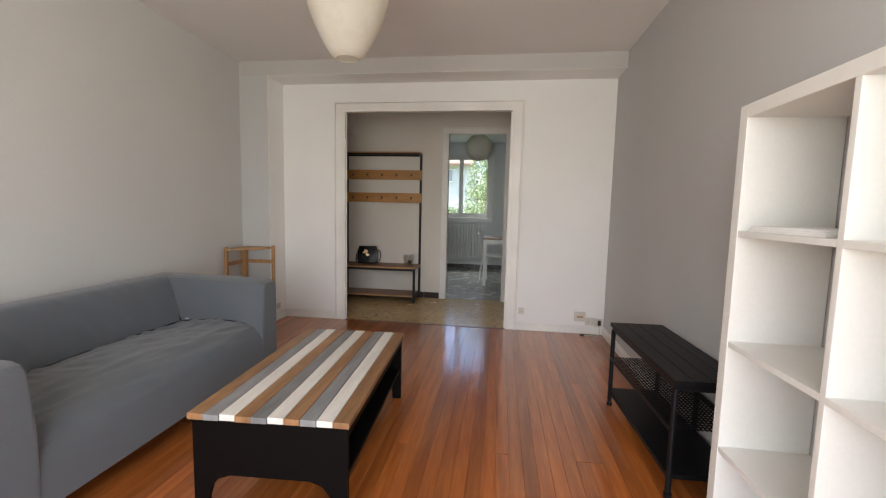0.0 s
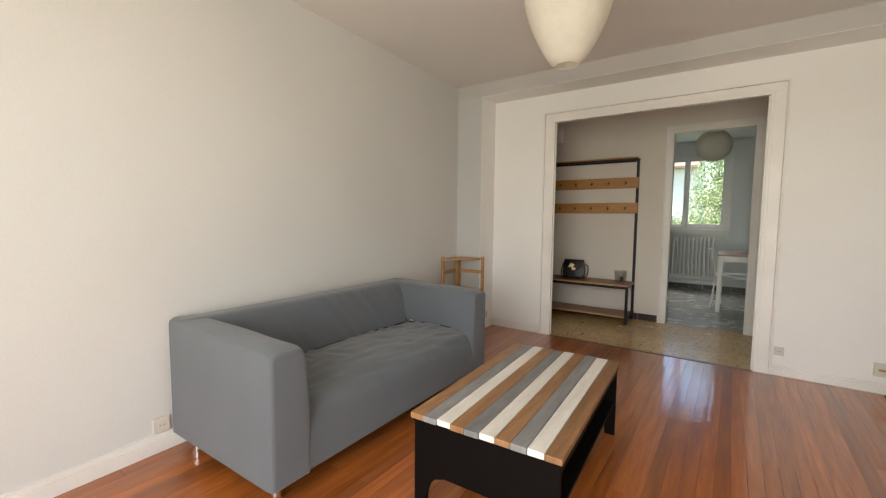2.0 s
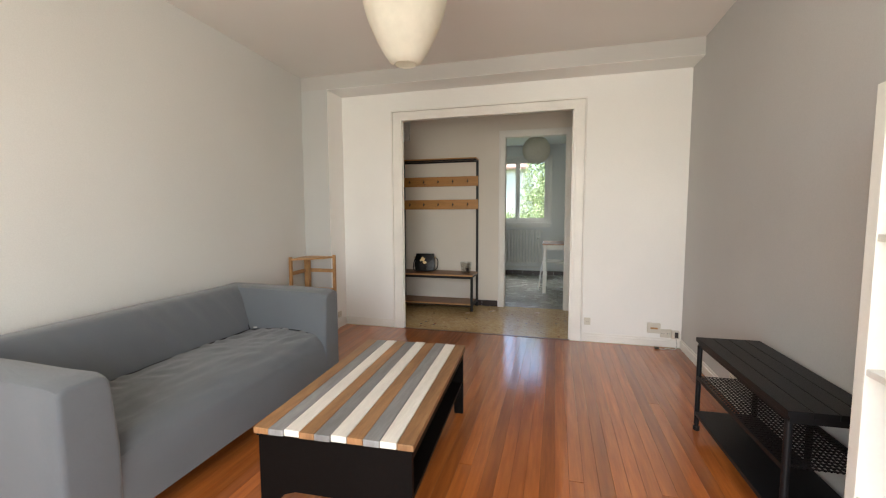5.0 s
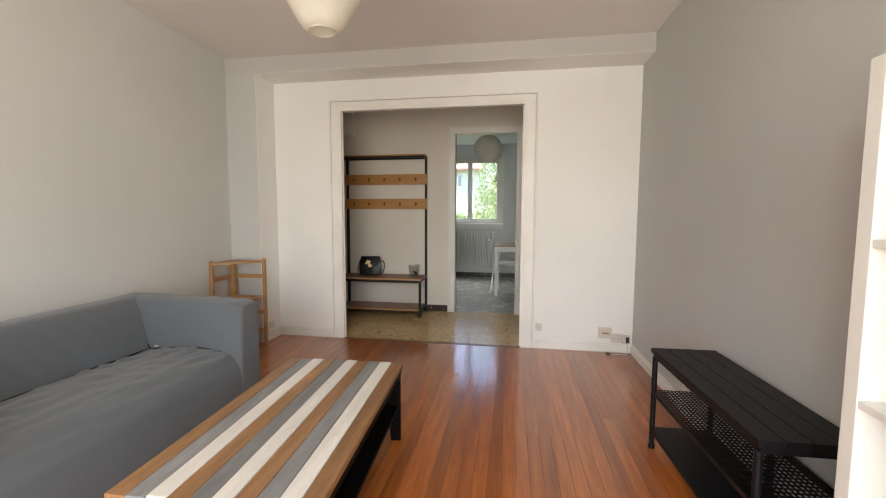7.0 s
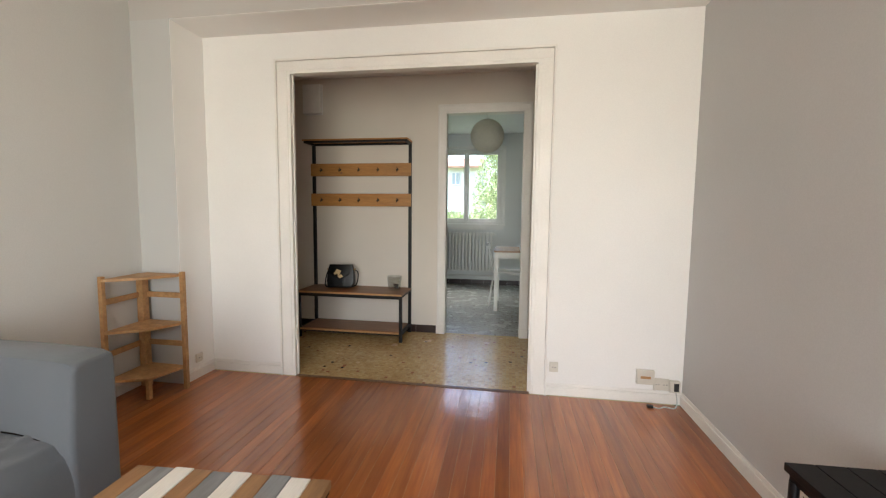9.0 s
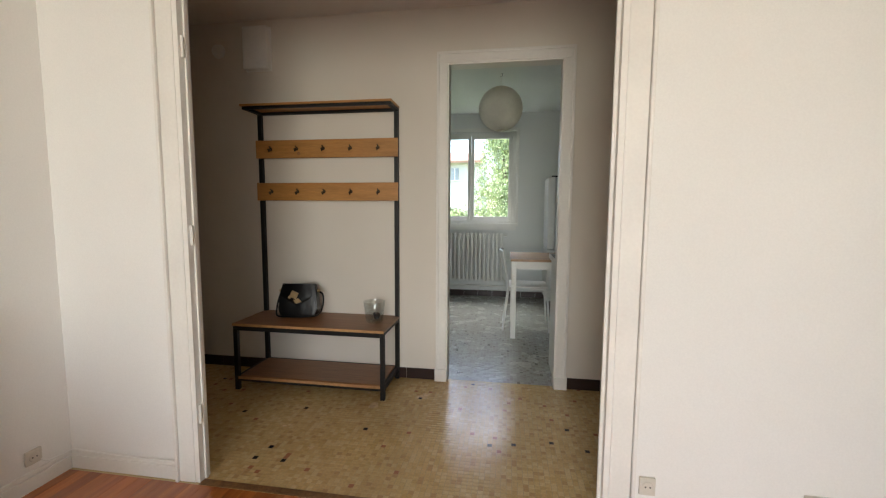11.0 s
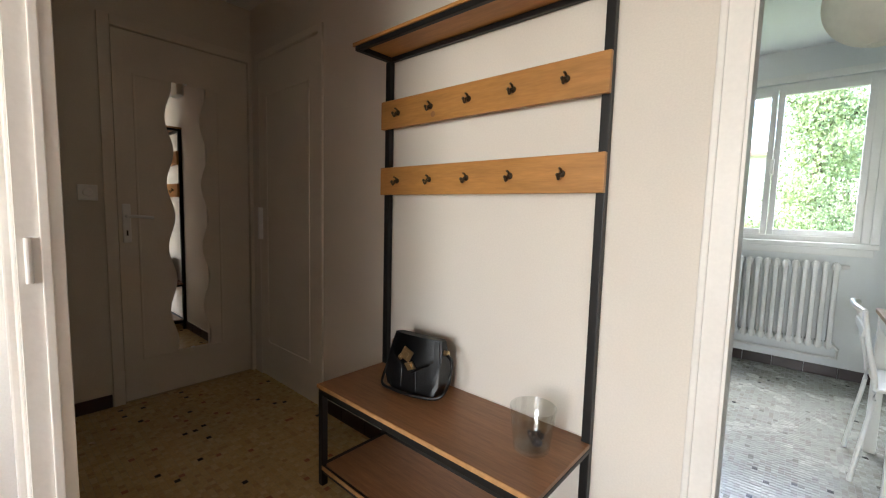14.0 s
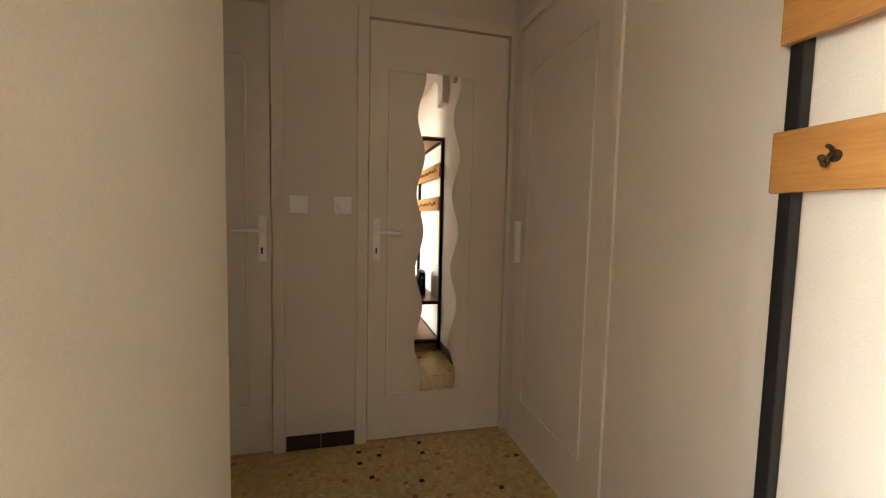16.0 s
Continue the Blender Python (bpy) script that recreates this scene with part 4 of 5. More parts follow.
socket("wall_socket", "cream round wall socket beside the doorway", pose(0.904, LIV_N, 0.188), 0.055, 0.065)
socket("wall_socket", "white double socket above the skirting board", pose(1.555, LIV_N, 0.122), 0.09, 0.075, 2)
socket("wall_socket", "white socket at the grey wall behind bench", pose(RIGHT, 3.19, 0.165, 0, 0, -90), 0.07, 0.075)
socket("wall_socket", "white socket low on the wall behind sofa", pose(left_x(1.145), 1.145, 0.135, 0, 0, 90), 0.075, 0.075)
socket("wall_socket", "white socket low on the pier", pose(-1.541, 4.13, 0.14, 0, 0, 90), 0.06, 0.06)
jb = thing("telephone_box", "white junction box on the wall", "junction box", pose(1.457, LIV_N, 0.166))
part("cover", boxed(-0.052, 0.052, -0.028, 0, -0.045, 0.045, bevel=0.005), SOCKET_CREAM, jb)
part("label_strip", boxed(-0.03, 0.03, -0.0295, -0.0275, -0.008, 0.008), BAMBOO, jb, "faded paper label")
ad = thing("plug_adapter", "dark and white plug adapter in the corner", "adapter", pose(1.628, LIV_N, 0.118))
part("body", boxed(-0.03, 0.03, -0.035, 0, -0.035, 0.035, bevel=0.005), SOCKET_CREAM, ad)
part("face", boxed(-0.008, 0.02, -0.037, -0.0345, -0.025, 0.025), DARK_GAP, ad)
cab = thing("cable", "pale cable curled on the floor by the sockets", "cable")
part("cord", tube(bmesh.new(), curve_pts([(1.63, 4.245, 0.09), (1.632, 4.225, 0.03), (1.61, 4.205, 0.006), (1.56, 4.215, 0.006), (1.52, 4.19, 0.006), (1.49, 4.205, 0.006)], 6), 0.0035, 6), CABLE, cab)
part("plug", boxed(1.455, 1.49, 4.195, 4.215, 0.001, 0.016, bevel=0.003), DARK_GAP, cab, "small dark plug")

lead = thing("cable", "thin white cable running along the skirting board", "cable")
part("cord", tube(bmesh.new(), curve_pts([(-1.535, 4.14, 0.14), (-1.528, 4.17, 0.10), (-1.522, 4.22, 0.092), (-1.514, 4.262, 0.094), (-1.47, 4.266, 0.096), (-1.30, 4.266, 0.088), (-1.12, 4.266, 0.087), (-1.0, 4.266, 0.087)], 6), 0.003, 6), WHITE_PLASTIC, lead)

# ---- hall ----
rack = thing("coat_rack", "steel and wood hall rack with bench and coat hooks", "coat rack")
RL, RR, RF, RB = -1.340, -0.334, 5.137, 5.508
T = 0.028


def bar(name, x0, x1, y0, y1, z0, z1, label=""):
    part(name, boxed(x0, x1, y0, y1, z0, z1, bevel=0.003), RACK_METAL, rack, label)


for x in (RL, RR - T):
    bar("post", x, x + T, RB - T, RB, 0, 1.818)
    bar("front_leg", x, x + T, RF, RF + T, 0, 0.407)
    bar("bench_side_rail", x, x + T, RF, RB - T, 0.4075, 0.424)
    bar("foot_rail", x, x + T, RF + T, RB - T, 0.062, 0.086)
    bar("top_side_rail", x, x + T, 5.312, RB, 1.8185, 1.838)
bar("bench_front_rail", RL + T, RR - T, RF, RF + 0.02, 0.394, 0.424)
bar("foot_front_rail", RL + T, RR - T, RF + 0.002, RF + 0.02, 0.058, 0.083)
bar("foot_back_rail", RL + T, RR - T, RB - T, RB, 0.062, 0.086)
bar("top_front_rail", RL + T, RR - T, 5.312, 5.332, 1.8185, 1.838)
bar("top_back_rail", RL + T, RR - T, RB - 0.02, RB, 1.8185, 1.838)
part("bench_board", boxed(RL, RR, RF - 0.004, RB, 0.4245, 0.441, bevel=0.003), BENCH_WOOD, rack)
part("board_edge", boxed(RL, RR, RF - 0.0075, RF - 0.0042, 0.425, 0.4405), BENCH_EDGE, rack)
part("lower_board", boxed(RL + T, RR - T, RF + 0.02, RB - T, 0.074, 0.092, bevel=0.003), BENCH_WOOD, rack)
part("board_edge", boxed(RL + T, RR - T, RF - 0.002, RF + 0.0015, 0.075, 0.091), BENCH_EDGE, rack)
part("top_board", boxed(RL - 0.014, RR + 0.004, 5.308, RB, 1.8385, 1.852, bevel=0.003), PINE, rack)
for z0 in (1.521, 1.231):
    b = part("hook_board", boxed(RL - 0.006, RR + 0.002, RB - T - 0.019, RB - T - 0.001, z0, z0 + 0.121, bevel=0.003), PINE, rack, "golden pine board with bronze hooks")
    for i in range(5):
        x = RL + 0.107 + i * 0.192
        y, z = RB - T - 0.0195, z0 + 0.055
        bm = rod(bmesh.new(), (x, y, z + 0.008), (x, y - 0.005, z + 0.008), 0.016, 0.014, 14)
        tube(bm, curve_pts([(x, y - 0.004, z + 0.012), (x, y - 0.022, z + 0.006), (x, y - 0.026, z - 0.012), (x, y - 0.036, z - 0.018), (x, y - 0.045, z - 0.004)], 5), 0.005, 8)
        bmesh.ops.create_icosphere(bm, subdivisions=2, radius=0.0085, matrix=Matrix.Translation((x, y - 0.045, z)))
        tube(bm, curve_pts([(x, y - 0.004, z + 0.014), (x, y - 0.016, z + 0.026), (x, y - 0.028, z + 0.03)], 4), 0.0055, 8)
        bmesh.ops.scale(bm, vec=(0.72, 0.72, 0.72), space=Matrix.Translation((-x, -y, -z)), verts=bm.verts)
        part("hook", bm, BRONZE, b, "aged bronze double coat hook", smooth=True)
part("knot", rod(bmesh.new(), (RL + 0.312, RB - T - 0.019, 1.55), (RL + 0.312, RB - T - 0.0196, 1.55), 0.012, seg=12), BENCH_WOOD, rack, "dark knot in the pine")

bag = thing("handbag", "small black leather flap bag standing on the bench", "handbag", pose(-1.005, 5.375, 0.4415, -6, 0, 8) @ Matrix.Diagonal((0.95, 0.95, 1.06, 1)))
BW, BHT, BDP = 0.135, 0.205, 0.058
body = [(-BW * 0.62, 0.0), (-BW * 0.9, 0.012), (-BW * 1.02, 0.05), (-BW * 0.98, 0.12), (-BW * 0.84, BHT), (BW * 0.84, BHT), (BW * 0.98, 0.12), (BW * 1.02, 0.05), (BW * 0.9, 0.012), (BW * 0.62, 0.0)]
bm = prism(bmesh.new(), body, -BDP, BDP, axis="y")
bmesh.ops.subdivide_edges(bm, edges=list(bm.edges), cuts=3, use_grid_fill=True)
bmesh.ops.triangulate(bm, faces=[f for f in bm.faces if len(f.verts) > 4])
bmesh.ops.subdivide_edges(bm, edges=[e for e in bm.edges if e.calc_length() > 0.03], cuts=2)
for v in bm.verts:
    k = 1.0 - 0.45 * max(0.0, v.co.z / BHT) ** 1.5 - 0.35 * max(0.0, abs(v.co.x) / BW - 0.6)
    v.co.y = v.co.y * k - 0.006 * math.sin(v.co.x * 70) * (1 - v.co.z / BHT) * (1 if v.co.y < 0 else 0)
part("body", bm, LEATHER, bag, smooth=True)
def flap_y(z):
    return -BDP * (1.0 - 0.45 * (z / BHT) ** 1.5) - 0.008
rows = []
bm = bmesh.new()
for i in range(9):
    z = BHT + 0.006 - i * 0.0165
    half = BW * (0.88 + 0.12 * min(1, i / 4)) if i < 6 else BW * (1.0 - 0.28 * (i - 5))
    rows.append([bm.verts.new((half * u, flap_y(min(z, BHT)) + 0.022 * abs(u) ** 3, z)) for u in np.linspace(-1, 1, 11)])
rows.insert(0, [bm.verts.new((BW * 0.86 * u, BDP * 0.5, BHT + 0.004)) for u in np.linspace(-1, 1, 11)])
for a, b in zip(rows, rows[1:]):
    for i in range(10):
        bm.faces.new((a[i], a[i + 1], b[i + 1], b[i]))
bmesh.ops.solidify(bm, geom=bm.faces[:], thickness=0.004)
part("flap", bm, LEATHER, bag, smooth=True)
orn = bmesh.new()
for cx, cz, w, h, lean in ((-0.022, 0.142, 0.036, 0.03, 0.35), (0.004, 0.104, 0.03, 0.019, -0.25), (-0.052, 0.128, 0.012, 0.012, 0.1)):
    y = flap_y(cz) - 0.004
    ring = [(cx + w * math.cos(lean + k * math.pi / 2), cz + h * math.sin(lean + k * math.pi / 2)) for k in range(4)]
    prism(orn, ring, y - 0.006, y + 0.001, axis="y")
    prism(orn, [(cx + (p[0] - cx) * 0.45, cz + (p[1] - cz) * 0.45) for p in ring], y - 0.010, y - 0.005, axis="y")
part("clasp", orn, BRASS, bag, "gilt ornament on the flap")
for s in (-1, 1):
    bm = rod(bmesh.new(), (s * BW * 0.93, 0, 0.165), (s * (BW * 0.93 + 0.02), 0, 0.165), 0.01)
    part("ring", bm, BRASS, bag, "gilt strap ring")
part("strap", tube(bmesh.new(), curve_pts([(BW * 0.97, 0, 0.165), (BW + 0.035, -0.01, 0.14), (BW + 0.04, -0.03, 0.07), (BW + 0.015, -0.06, 0.018), (0.05, -0.085, 0.008), (-0.05, -0.085, 0.008), (-BW, -0.065, 0.012), (-BW - 0.022, -0.02, 0.06), (-BW - 0.012, 0, 0.13), (-BW * 0.93, 0, 0.165)], 6), 0.006, 8), LEATHER, bag, smooth=True)

tum = thing("tumbler", "clear glass tumbler with dark keys on the bench", "glass", pose(-0.457, 5.33, 0.4415) @ Matrix.Diagonal((1.18, 1.18, 1.2, 1)))
outer = [(0.0, 0.0), (0.044, 0.0), (0.047, 0.004), (0.060, 0.112), (0.059, 0.1135), (0.0575, 0.112), (0.0448, 0.012), (0.0, 0.011)]
part("glass_body", lathe(bmesh.new(), [(max(r, 0.0004), z) for r, z in outer], 32), GLASS, tum, smooth=True)
rng = random.Random(2)
bm = bmesh.new()
for i in range(5):
    a = rng.uniform(0, 6.28)
    c = Vector((0.016 * math.cos(a), 0.016 * math.sin(a), 0.026 + 0.004 * i))
    bmesh.ops.create_icosphere(bm, subdivisions=1, radius=0.0165, matrix=Matrix.LocRotScale(c, Euler((a, i, 0)), (1.2, 0.6, 0.8)))
part("keys", bm, KEY_DARK, tum, "small dark keys at the bottom")

MX, MY = END_W + 0.0145, 5.11
mir = thing("wall_mirror", "frameless wavy-edged mirror hung on the door", "mirror", pose(MX, MY, 0, 0, 0, 0.1))
pts_l, pts_r = [], []
for i in range(49):
    u = i / 48
    z = 0.262 + 1.62 * u
    wv = 0.02 * math.sin(u * 2 * math.pi * 4.2 + 0.6)
    pts_l.append((5.018 + wv - MY, z))
    pts_r.append((5.203 + wv - MY, z))
bm = prism(bmesh.new(), pts_l + pts_r[::-1], -0.005, 0.0, axis="x")
part("mirror_glass", bm, MIRROR, mir)
for z in (0.277, 1.867):
    part("clip", boxed(-0.016, 0.003, -0.01, 0.01, z - 0.02 if z < 1 else z + 0.012, z - 0.012 if z < 1 else z + 0.022), WHITE_PLASTIC, mir)

for y, lab in ((4.432, "white light switch plate on the end wall"), (4.635, "white round-dial wall thermostat switch")):
    s = thing("light_switch", lab, "switch", pose(END_W, y, 1.215, 0, 0, 90))
    part("plate", boxed(-0.042, 0.042, -0.011, 0, -0.042, 0.042, bevel=0.004), WHITE_PLASTIC, s)
    if y < 4.5:
        part("rocker", boxed(-0.02, 0.02, -0.0145, -0.011, -0.024, 0.024, bevel=0.002), WHITE_PLASTIC, s)
    else:
        part("dial", rod(bmesh.new(), (0, -0.011, 0), (0, -0.02, 0), 0.022, 0.02, 24), WHITE_PLASTIC, s)
fuse = thing("fuse_box", "white plastic bell box high on the wall", "fuse box", pose(-1.328, HALL_N, 2.263))
part("cover", boxed(-0.09, 0.09, -0.055, 0, -0.14, 0.14, bevel=0.008), WHITE_PLASTIC, fuse)
part("base_plate", boxed(-0.095, 0.095, -0.008, -0.001, -0.145, 0.145), WHITE_PLASTIC, fuse)
det = thing("ceiling_rose", "small round white cap on the hall wall", "wall cap", pose(-1.632, HALL_N, 2.268))
part("cap", rod(bmesh.new(), (0, 0, 0), (0, -0.025, 0), 0.048, 0.04, 28), WHITE_PLASTIC, det, smooth=True)

# dark ceramic skirting tiles of hall and kitchen, one by one
tile_meshes = {}


def skirting_tiles(name, a, c, out, h=0.075, length=0.2):
    """Ceramic skirting along a wall from a to c; out points into the room."""
    a, c, out = Vector(a), Vector(c), Vector(out)
    run = (c - a).length
    n = max(1, round(run / length))
    s = thing(name, "row of dark maroon ceramic skirting tiles", "skirting", kind="structure")
    d = (c - a) / n
    ang = math.degrees(math.atan2(d.y, d.x))
    side = 1 if Vector((-d.y, d.x)).dot(out) > 0 else -1
    key = (round(d.length, 4), side, h)
    if key not in tile_meshes:
        y0, y1 = sorted((0.0, side * 0.010))
        bm = boxed(0.0012, d.length - 0.0012, y0, y1, 0.001, h, bevel=0.002, seg=1)
        me = bpy.data.meshes.new("tile")
        bm.to_mesh(me)
        bm.free()
        me.materials.append(SKIRT_TILE)
        tile_meshes[key] = me
    for i in range(n):
        t = new("tile", tile_meshes[key])
        t.parent = s
        p = a + d * i
        t.matrix_basis = pose(p.x, p.y, 0, 0, 0, ang)


skirting_tiles("skirting_hall", (-1.90, HALL_N), (KD_L - 0.085, HALL_N), (0, -1))
skirting_tiles("skirting_hall", (KD_R + 0.085, HALL_N), (END_E, HALL_N), (0, -1))
skirting_tiles("skirting_hall", (END_W, LD_N + 0.058), (END_W, ED_S - 0.058), (1, 0), length=0.16)
skirting_tiles("skirting_kitchen", (-1.35, KIT_N), (1.55, KIT_N), (0, -1), h=0.08)

# ---- kitchen ----
rad = thing("radiator", "old white cast-iron column radiator under the window", "radiator")
bm = bmesh.new()
for y in (8.295, 8.355):
    box(bm, -0.016, 0.016, y - 0.022, y + 0.022, 0.235, 0.87, bevel=0.012, seg=2)
box(bm, -0.0235, 0.0235, 8.28, 8.37, 0.815, 0.86, bevel=0.012, seg=2)
box(bm, -0.0235, 0.0235, 8.28, 8.37, 0.245, 0.29, bevel=0.012, seg=2)
first = part("column", bm, WHITE_ENAMEL, rad, smooth=True, m=pose(-0.635, 0, 0))
for i in range(1, 18):
    o = new("column", first.data)
    o.parent = rad
    o.matrix_basis = pose(-0.635 + i * 0.056, 0, 0)
part("pipe", tube(bmesh.new(), [(-1.3, 8.38, 0.15), (0.3, 8.38, 0.15), (0.37, 8.38, 0.155), (0.37, 8.34, 0.235), (0.335, 8.33, 0.265)], 0.012, 8), WHITE_ENAMEL, rad)
part("valve", rod(bmesh.new(), (0.338, 8.325, 0.84), (0.385, 8.325, 0.84), 0.018, 0.014, 14), WHITE_ENAMEL, rad)
for x in (-0.6, 0.1):
    part("bracket", boxed(x - 0.01, x + 0.01, 8.34, KIT_N, 0.215, 0.235), WHITE_ENAMEL, rad)

kt = thing("kitchen_table", "small table with brown veneer top and white legs", "table")
TX0, TX1, TY0, TY1, TZ = 0.425, 1.22, 6.53, 7.22, 0.735
part("tabletop", boxed(TX0, TX1, TY0, TY1, TZ - 0.02, TZ, bevel=0.003), TABLE_WOOD, kt)
for x in (TX0 + 0.01, TX1 - 0.055):
    for y in (TY0 + 0.01, TY1 - 0.055):
        part("leg", boxed(x, x + 0.045, y, y + 0.045, 0, TZ - 0.0205, bevel=0.003), WHITE_LACQUER, kt)
for y in (TY0 + 0.015, TY1 - 0.035):
    part("apron", boxed(TX0 + 0.055, TX1 - 0.055, y, y + 0.02, TZ - 0.09, TZ - 0.0205), WHITE_LACQUER, kt)
for x in (TX0 + 0.015, TX1 - 0.035):
    part("apron", boxed(x, x + 0.02, TY0 + 0.055, TY1 - 0.055, TZ - 0.09, TZ - 0.0205), WHITE_LACQUER, kt)


def chair(m, label):
    """A light metal chair; it faces local +y."""
    c = thing("kitchen_chair", label, "chair", m, group="chairs round the kitchen table")
    bm = boxed(-0.195, 0.195, -0.19, 0.20, 0.425, 0.443, bevel=0.008)
    part("seat", bm, WHITE_LACQUER, c, smooth=True)
    for s in (-1, 1):
        part("front_leg", tube(bmesh.new(), curve_pts([(s * 0.165, 0.02, 0.413), (s * 0.175, 0.14, 0.41), (s * 0.182, 0.185, 0.38), (s * 0.195, 0.205, 0.2), (s * 0.205, 0.22, 0.0)], 5), 0.010, 8), WHITE_ENAMEL, c, smooth=True)
        part("rear_leg", tube(bmesh.new(), curve_pts([(s * 0.18, -0.25, 0.775), (s * 0.182, -0.225, 0.62), (s * 0.185, -0.19, 0.43), (s * 0.195, -0.215, 0.2), (s * 0.205, -0.24, 0.0)], 5), 0.010, 8), WHITE_ENAMEL, c, smooth=True)
    part("backrest", tube(bmesh.new(), curve_pts([(-0.18, -0.25, 0.77), (-0.09, -0.275, 0.782), (0.09, -0.275, 0.782), (0.18, -0.25, 0.77)], 6), 0.013, 8), WHITE_ENAMEL, c, smooth=True)
    part("back_slat", boxed(-0.182, 0.182, -0.252, -0.24, 0.66, 0.70, bevel=0.004), WHITE_ENAMEL, c)
    return c


first_chair = chair(pose(0.595, 6.97, 0, 0, 0, -90) @ Matrix.Diagonal((0.92, 0.97, 1.0, 1)), "white tubular metal chair pushed under the table")
second = copy_thing(first_chair, pose(1.11, 7.32, 0, 0, 0, 178))
tagged(second, "white metal chair on the far side of the table")

cu = thing("base_cabinet", "white kitchen base cabinet with grey worktop", "cabinet")
CX, CY0, CY1, CZ = 0.725, 5.60, 5.97, 0.815
part("carcass", boxed(CX, 1.54, CY0, CY1, 0.09, CZ, bevel=0.002), WHITE_LACQUER, cu)
part("plinth", boxed(CX + 0.025, 1.54, CY0, CY1 - 0.045, 0.0, 0.0895), WHITE_LACQUER, cu)
part("side_leg", boxed(CX, CX + 0.02, CY0, CY1, 0.0, 0.0895), WHITE_LACQUER, cu)
part("door", boxed(CX + 0.025, 1.14, CY1 + 0.0005, CY1 + 0.018, 0.10, CZ - 0.01, bevel=0.002), WHITE_LACQUER, cu)
part("door", boxed(1.145, 1.535, CY1 + 0.0005, CY1 + 0.018, 0.10, CZ - 0.01, bevel=0.002), WHITE_LACQUER, cu)
wt = thing("worktop", "grey laminate worktop with a pale edge strip", "worktop")
part("slab", boxed(CX - 0.01, 1.545, CY0 - 0.003, CY1 + 0.03, CZ + 0.001, CZ + 0.027), GREY_TOP, wt)
part("edge_strip", boxed(CX - 0.016, CX - 0.0105, CY0 - 0.003, CY1 + 0.035, CZ - 0.001, CZ + 0.032, bevel=0.001), WHITE_LACQUER, wt)
part("edge_strip", boxed(CX - 0.0103, 1.545, CY1 + 0.0305, CY1 + 0.036, CZ - 0.001, CZ + 0.032, bevel=0.001), WHITE_LACQUER, wt)

fr = thing("fridge", "tall white fridge with pale grey side", "fridge")
part("body", boxed(0.955, 1.54, 7.86, 8.39, 0.06, 1.575, bevel=0.006), FRIDGE_SIDE, fr)
part("door", boxed(0.862, 0.95, 7.862, 8.388, 0.715, 1.575, bevel=0.016, seg=3), WHITE_ENAMEL, fr)
part("freezer_door", boxed(0.862, 0.95, 7.862, 8.388, 0.08, 0.705, bevel=0.016, seg=3), WHITE_ENAMEL, fr)
part("plinth", boxed(0.97, 1.52, 7.88, 8.37, 0.0, 0.0595), DARK_GAP, fr)
part("hinge_cap", boxed(0.90, 0.99, 7.868, 7.92, 1.5755, 1.59, bevel=0.004), DARK_GAP, fr, "small dark hinge cap")

# ---- outside the kitchen window ----
GRASS = surface("lawn", (0.13, 0.19, 0.06), rough=0.9, grain=(8, 0.3), stain=(0.4, 0.25), bump=(20, 0.4), tint=(0.125, 0.155, 0.065))
RENDER_WALL = surface("pale_house_render", (0.68, 0.66, 0.62), rough=0.9, grain=(20, 0.04), stain=(0.5, 0.06))
ROOF = surface("clay_roof", (0.30, 0.19, 0.14), rough=0.85, grain=(12, 0.2), stain=(0.7, 0.15))
SHUTTER = surface("grey_shutter", (0.35, 0.37, 0.40), rough=0.6)
LEAF = surface("green_leaves", (0.24, 0.31, 0.13), rough=0.6, grain=(6, 0.3), stain=(0.8, 0.25), tint=(0.33, 0.39, 0.20), island=True, vary=0.35)
LEAF_DARK = surface("dark_conifer", (0.045, 0.09, 0.035), rough=0.7, grain=(6, 0.3), stain=(0.8, 0.25), island=True, vary=0.35)
BARK = surface("bark", (0.14, 0.10, 0.07), rough=0.9, grain=(20, 0.3), bump=(30, 0.5), stretch=(3, 3, 0.6))
GZ = -0.35
structure("ground", boxed(-600, 600, 10.0, 900, GZ - 0.2, GZ), GRASS, "green lawn behind the house", "ground")
structure("ground_front", boxed(-600, 600, -600, 10.0, GZ - 0.21, GZ - 0.01), GRASS, "green ground round the house", "ground")
house = thing("neighbour_house", "pale rendered house with a clay tile roof", "house")
part("wall", boxed(-13, -1.3, 30, 36, GZ, 4.33), RENDER_WALL, house)
bm = bmesh.new()
prism(bm, [(29.5, 4.26), (33, 5.2), (36.6, 4.26), (36.6, 4.40), (33, 5.36), (29.5, 4.40)], -13.5, -1.31, axis="x")
part("roof", bm, ROOF, house)
part("gable", prism(bmesh.new(), [(30, 4.331), (33, 5.1), (36, 4.331)], -13, -1.3, axis="x"), RENDER_WALL, house)
for x in (-10.6, -8.1, -5.6, -3.1):
    for z in (0.6, 3.2):
        w = part("window", boxed(x - 0.24, x + 0.24, 29.93, 29.99, z, z + 0.75), SHUTTER, house)
        part("frame", boxed(x - 0.03, x + 0.03, 29.90, 29.935, z, z + 0.75), WHITE_ENAMEL, w)
        part("sill", boxed(x - 0.32, x + 0.32, 29.86, 29.99, z - 0.07, z - 0.005), WHITE_ENAMEL, w)


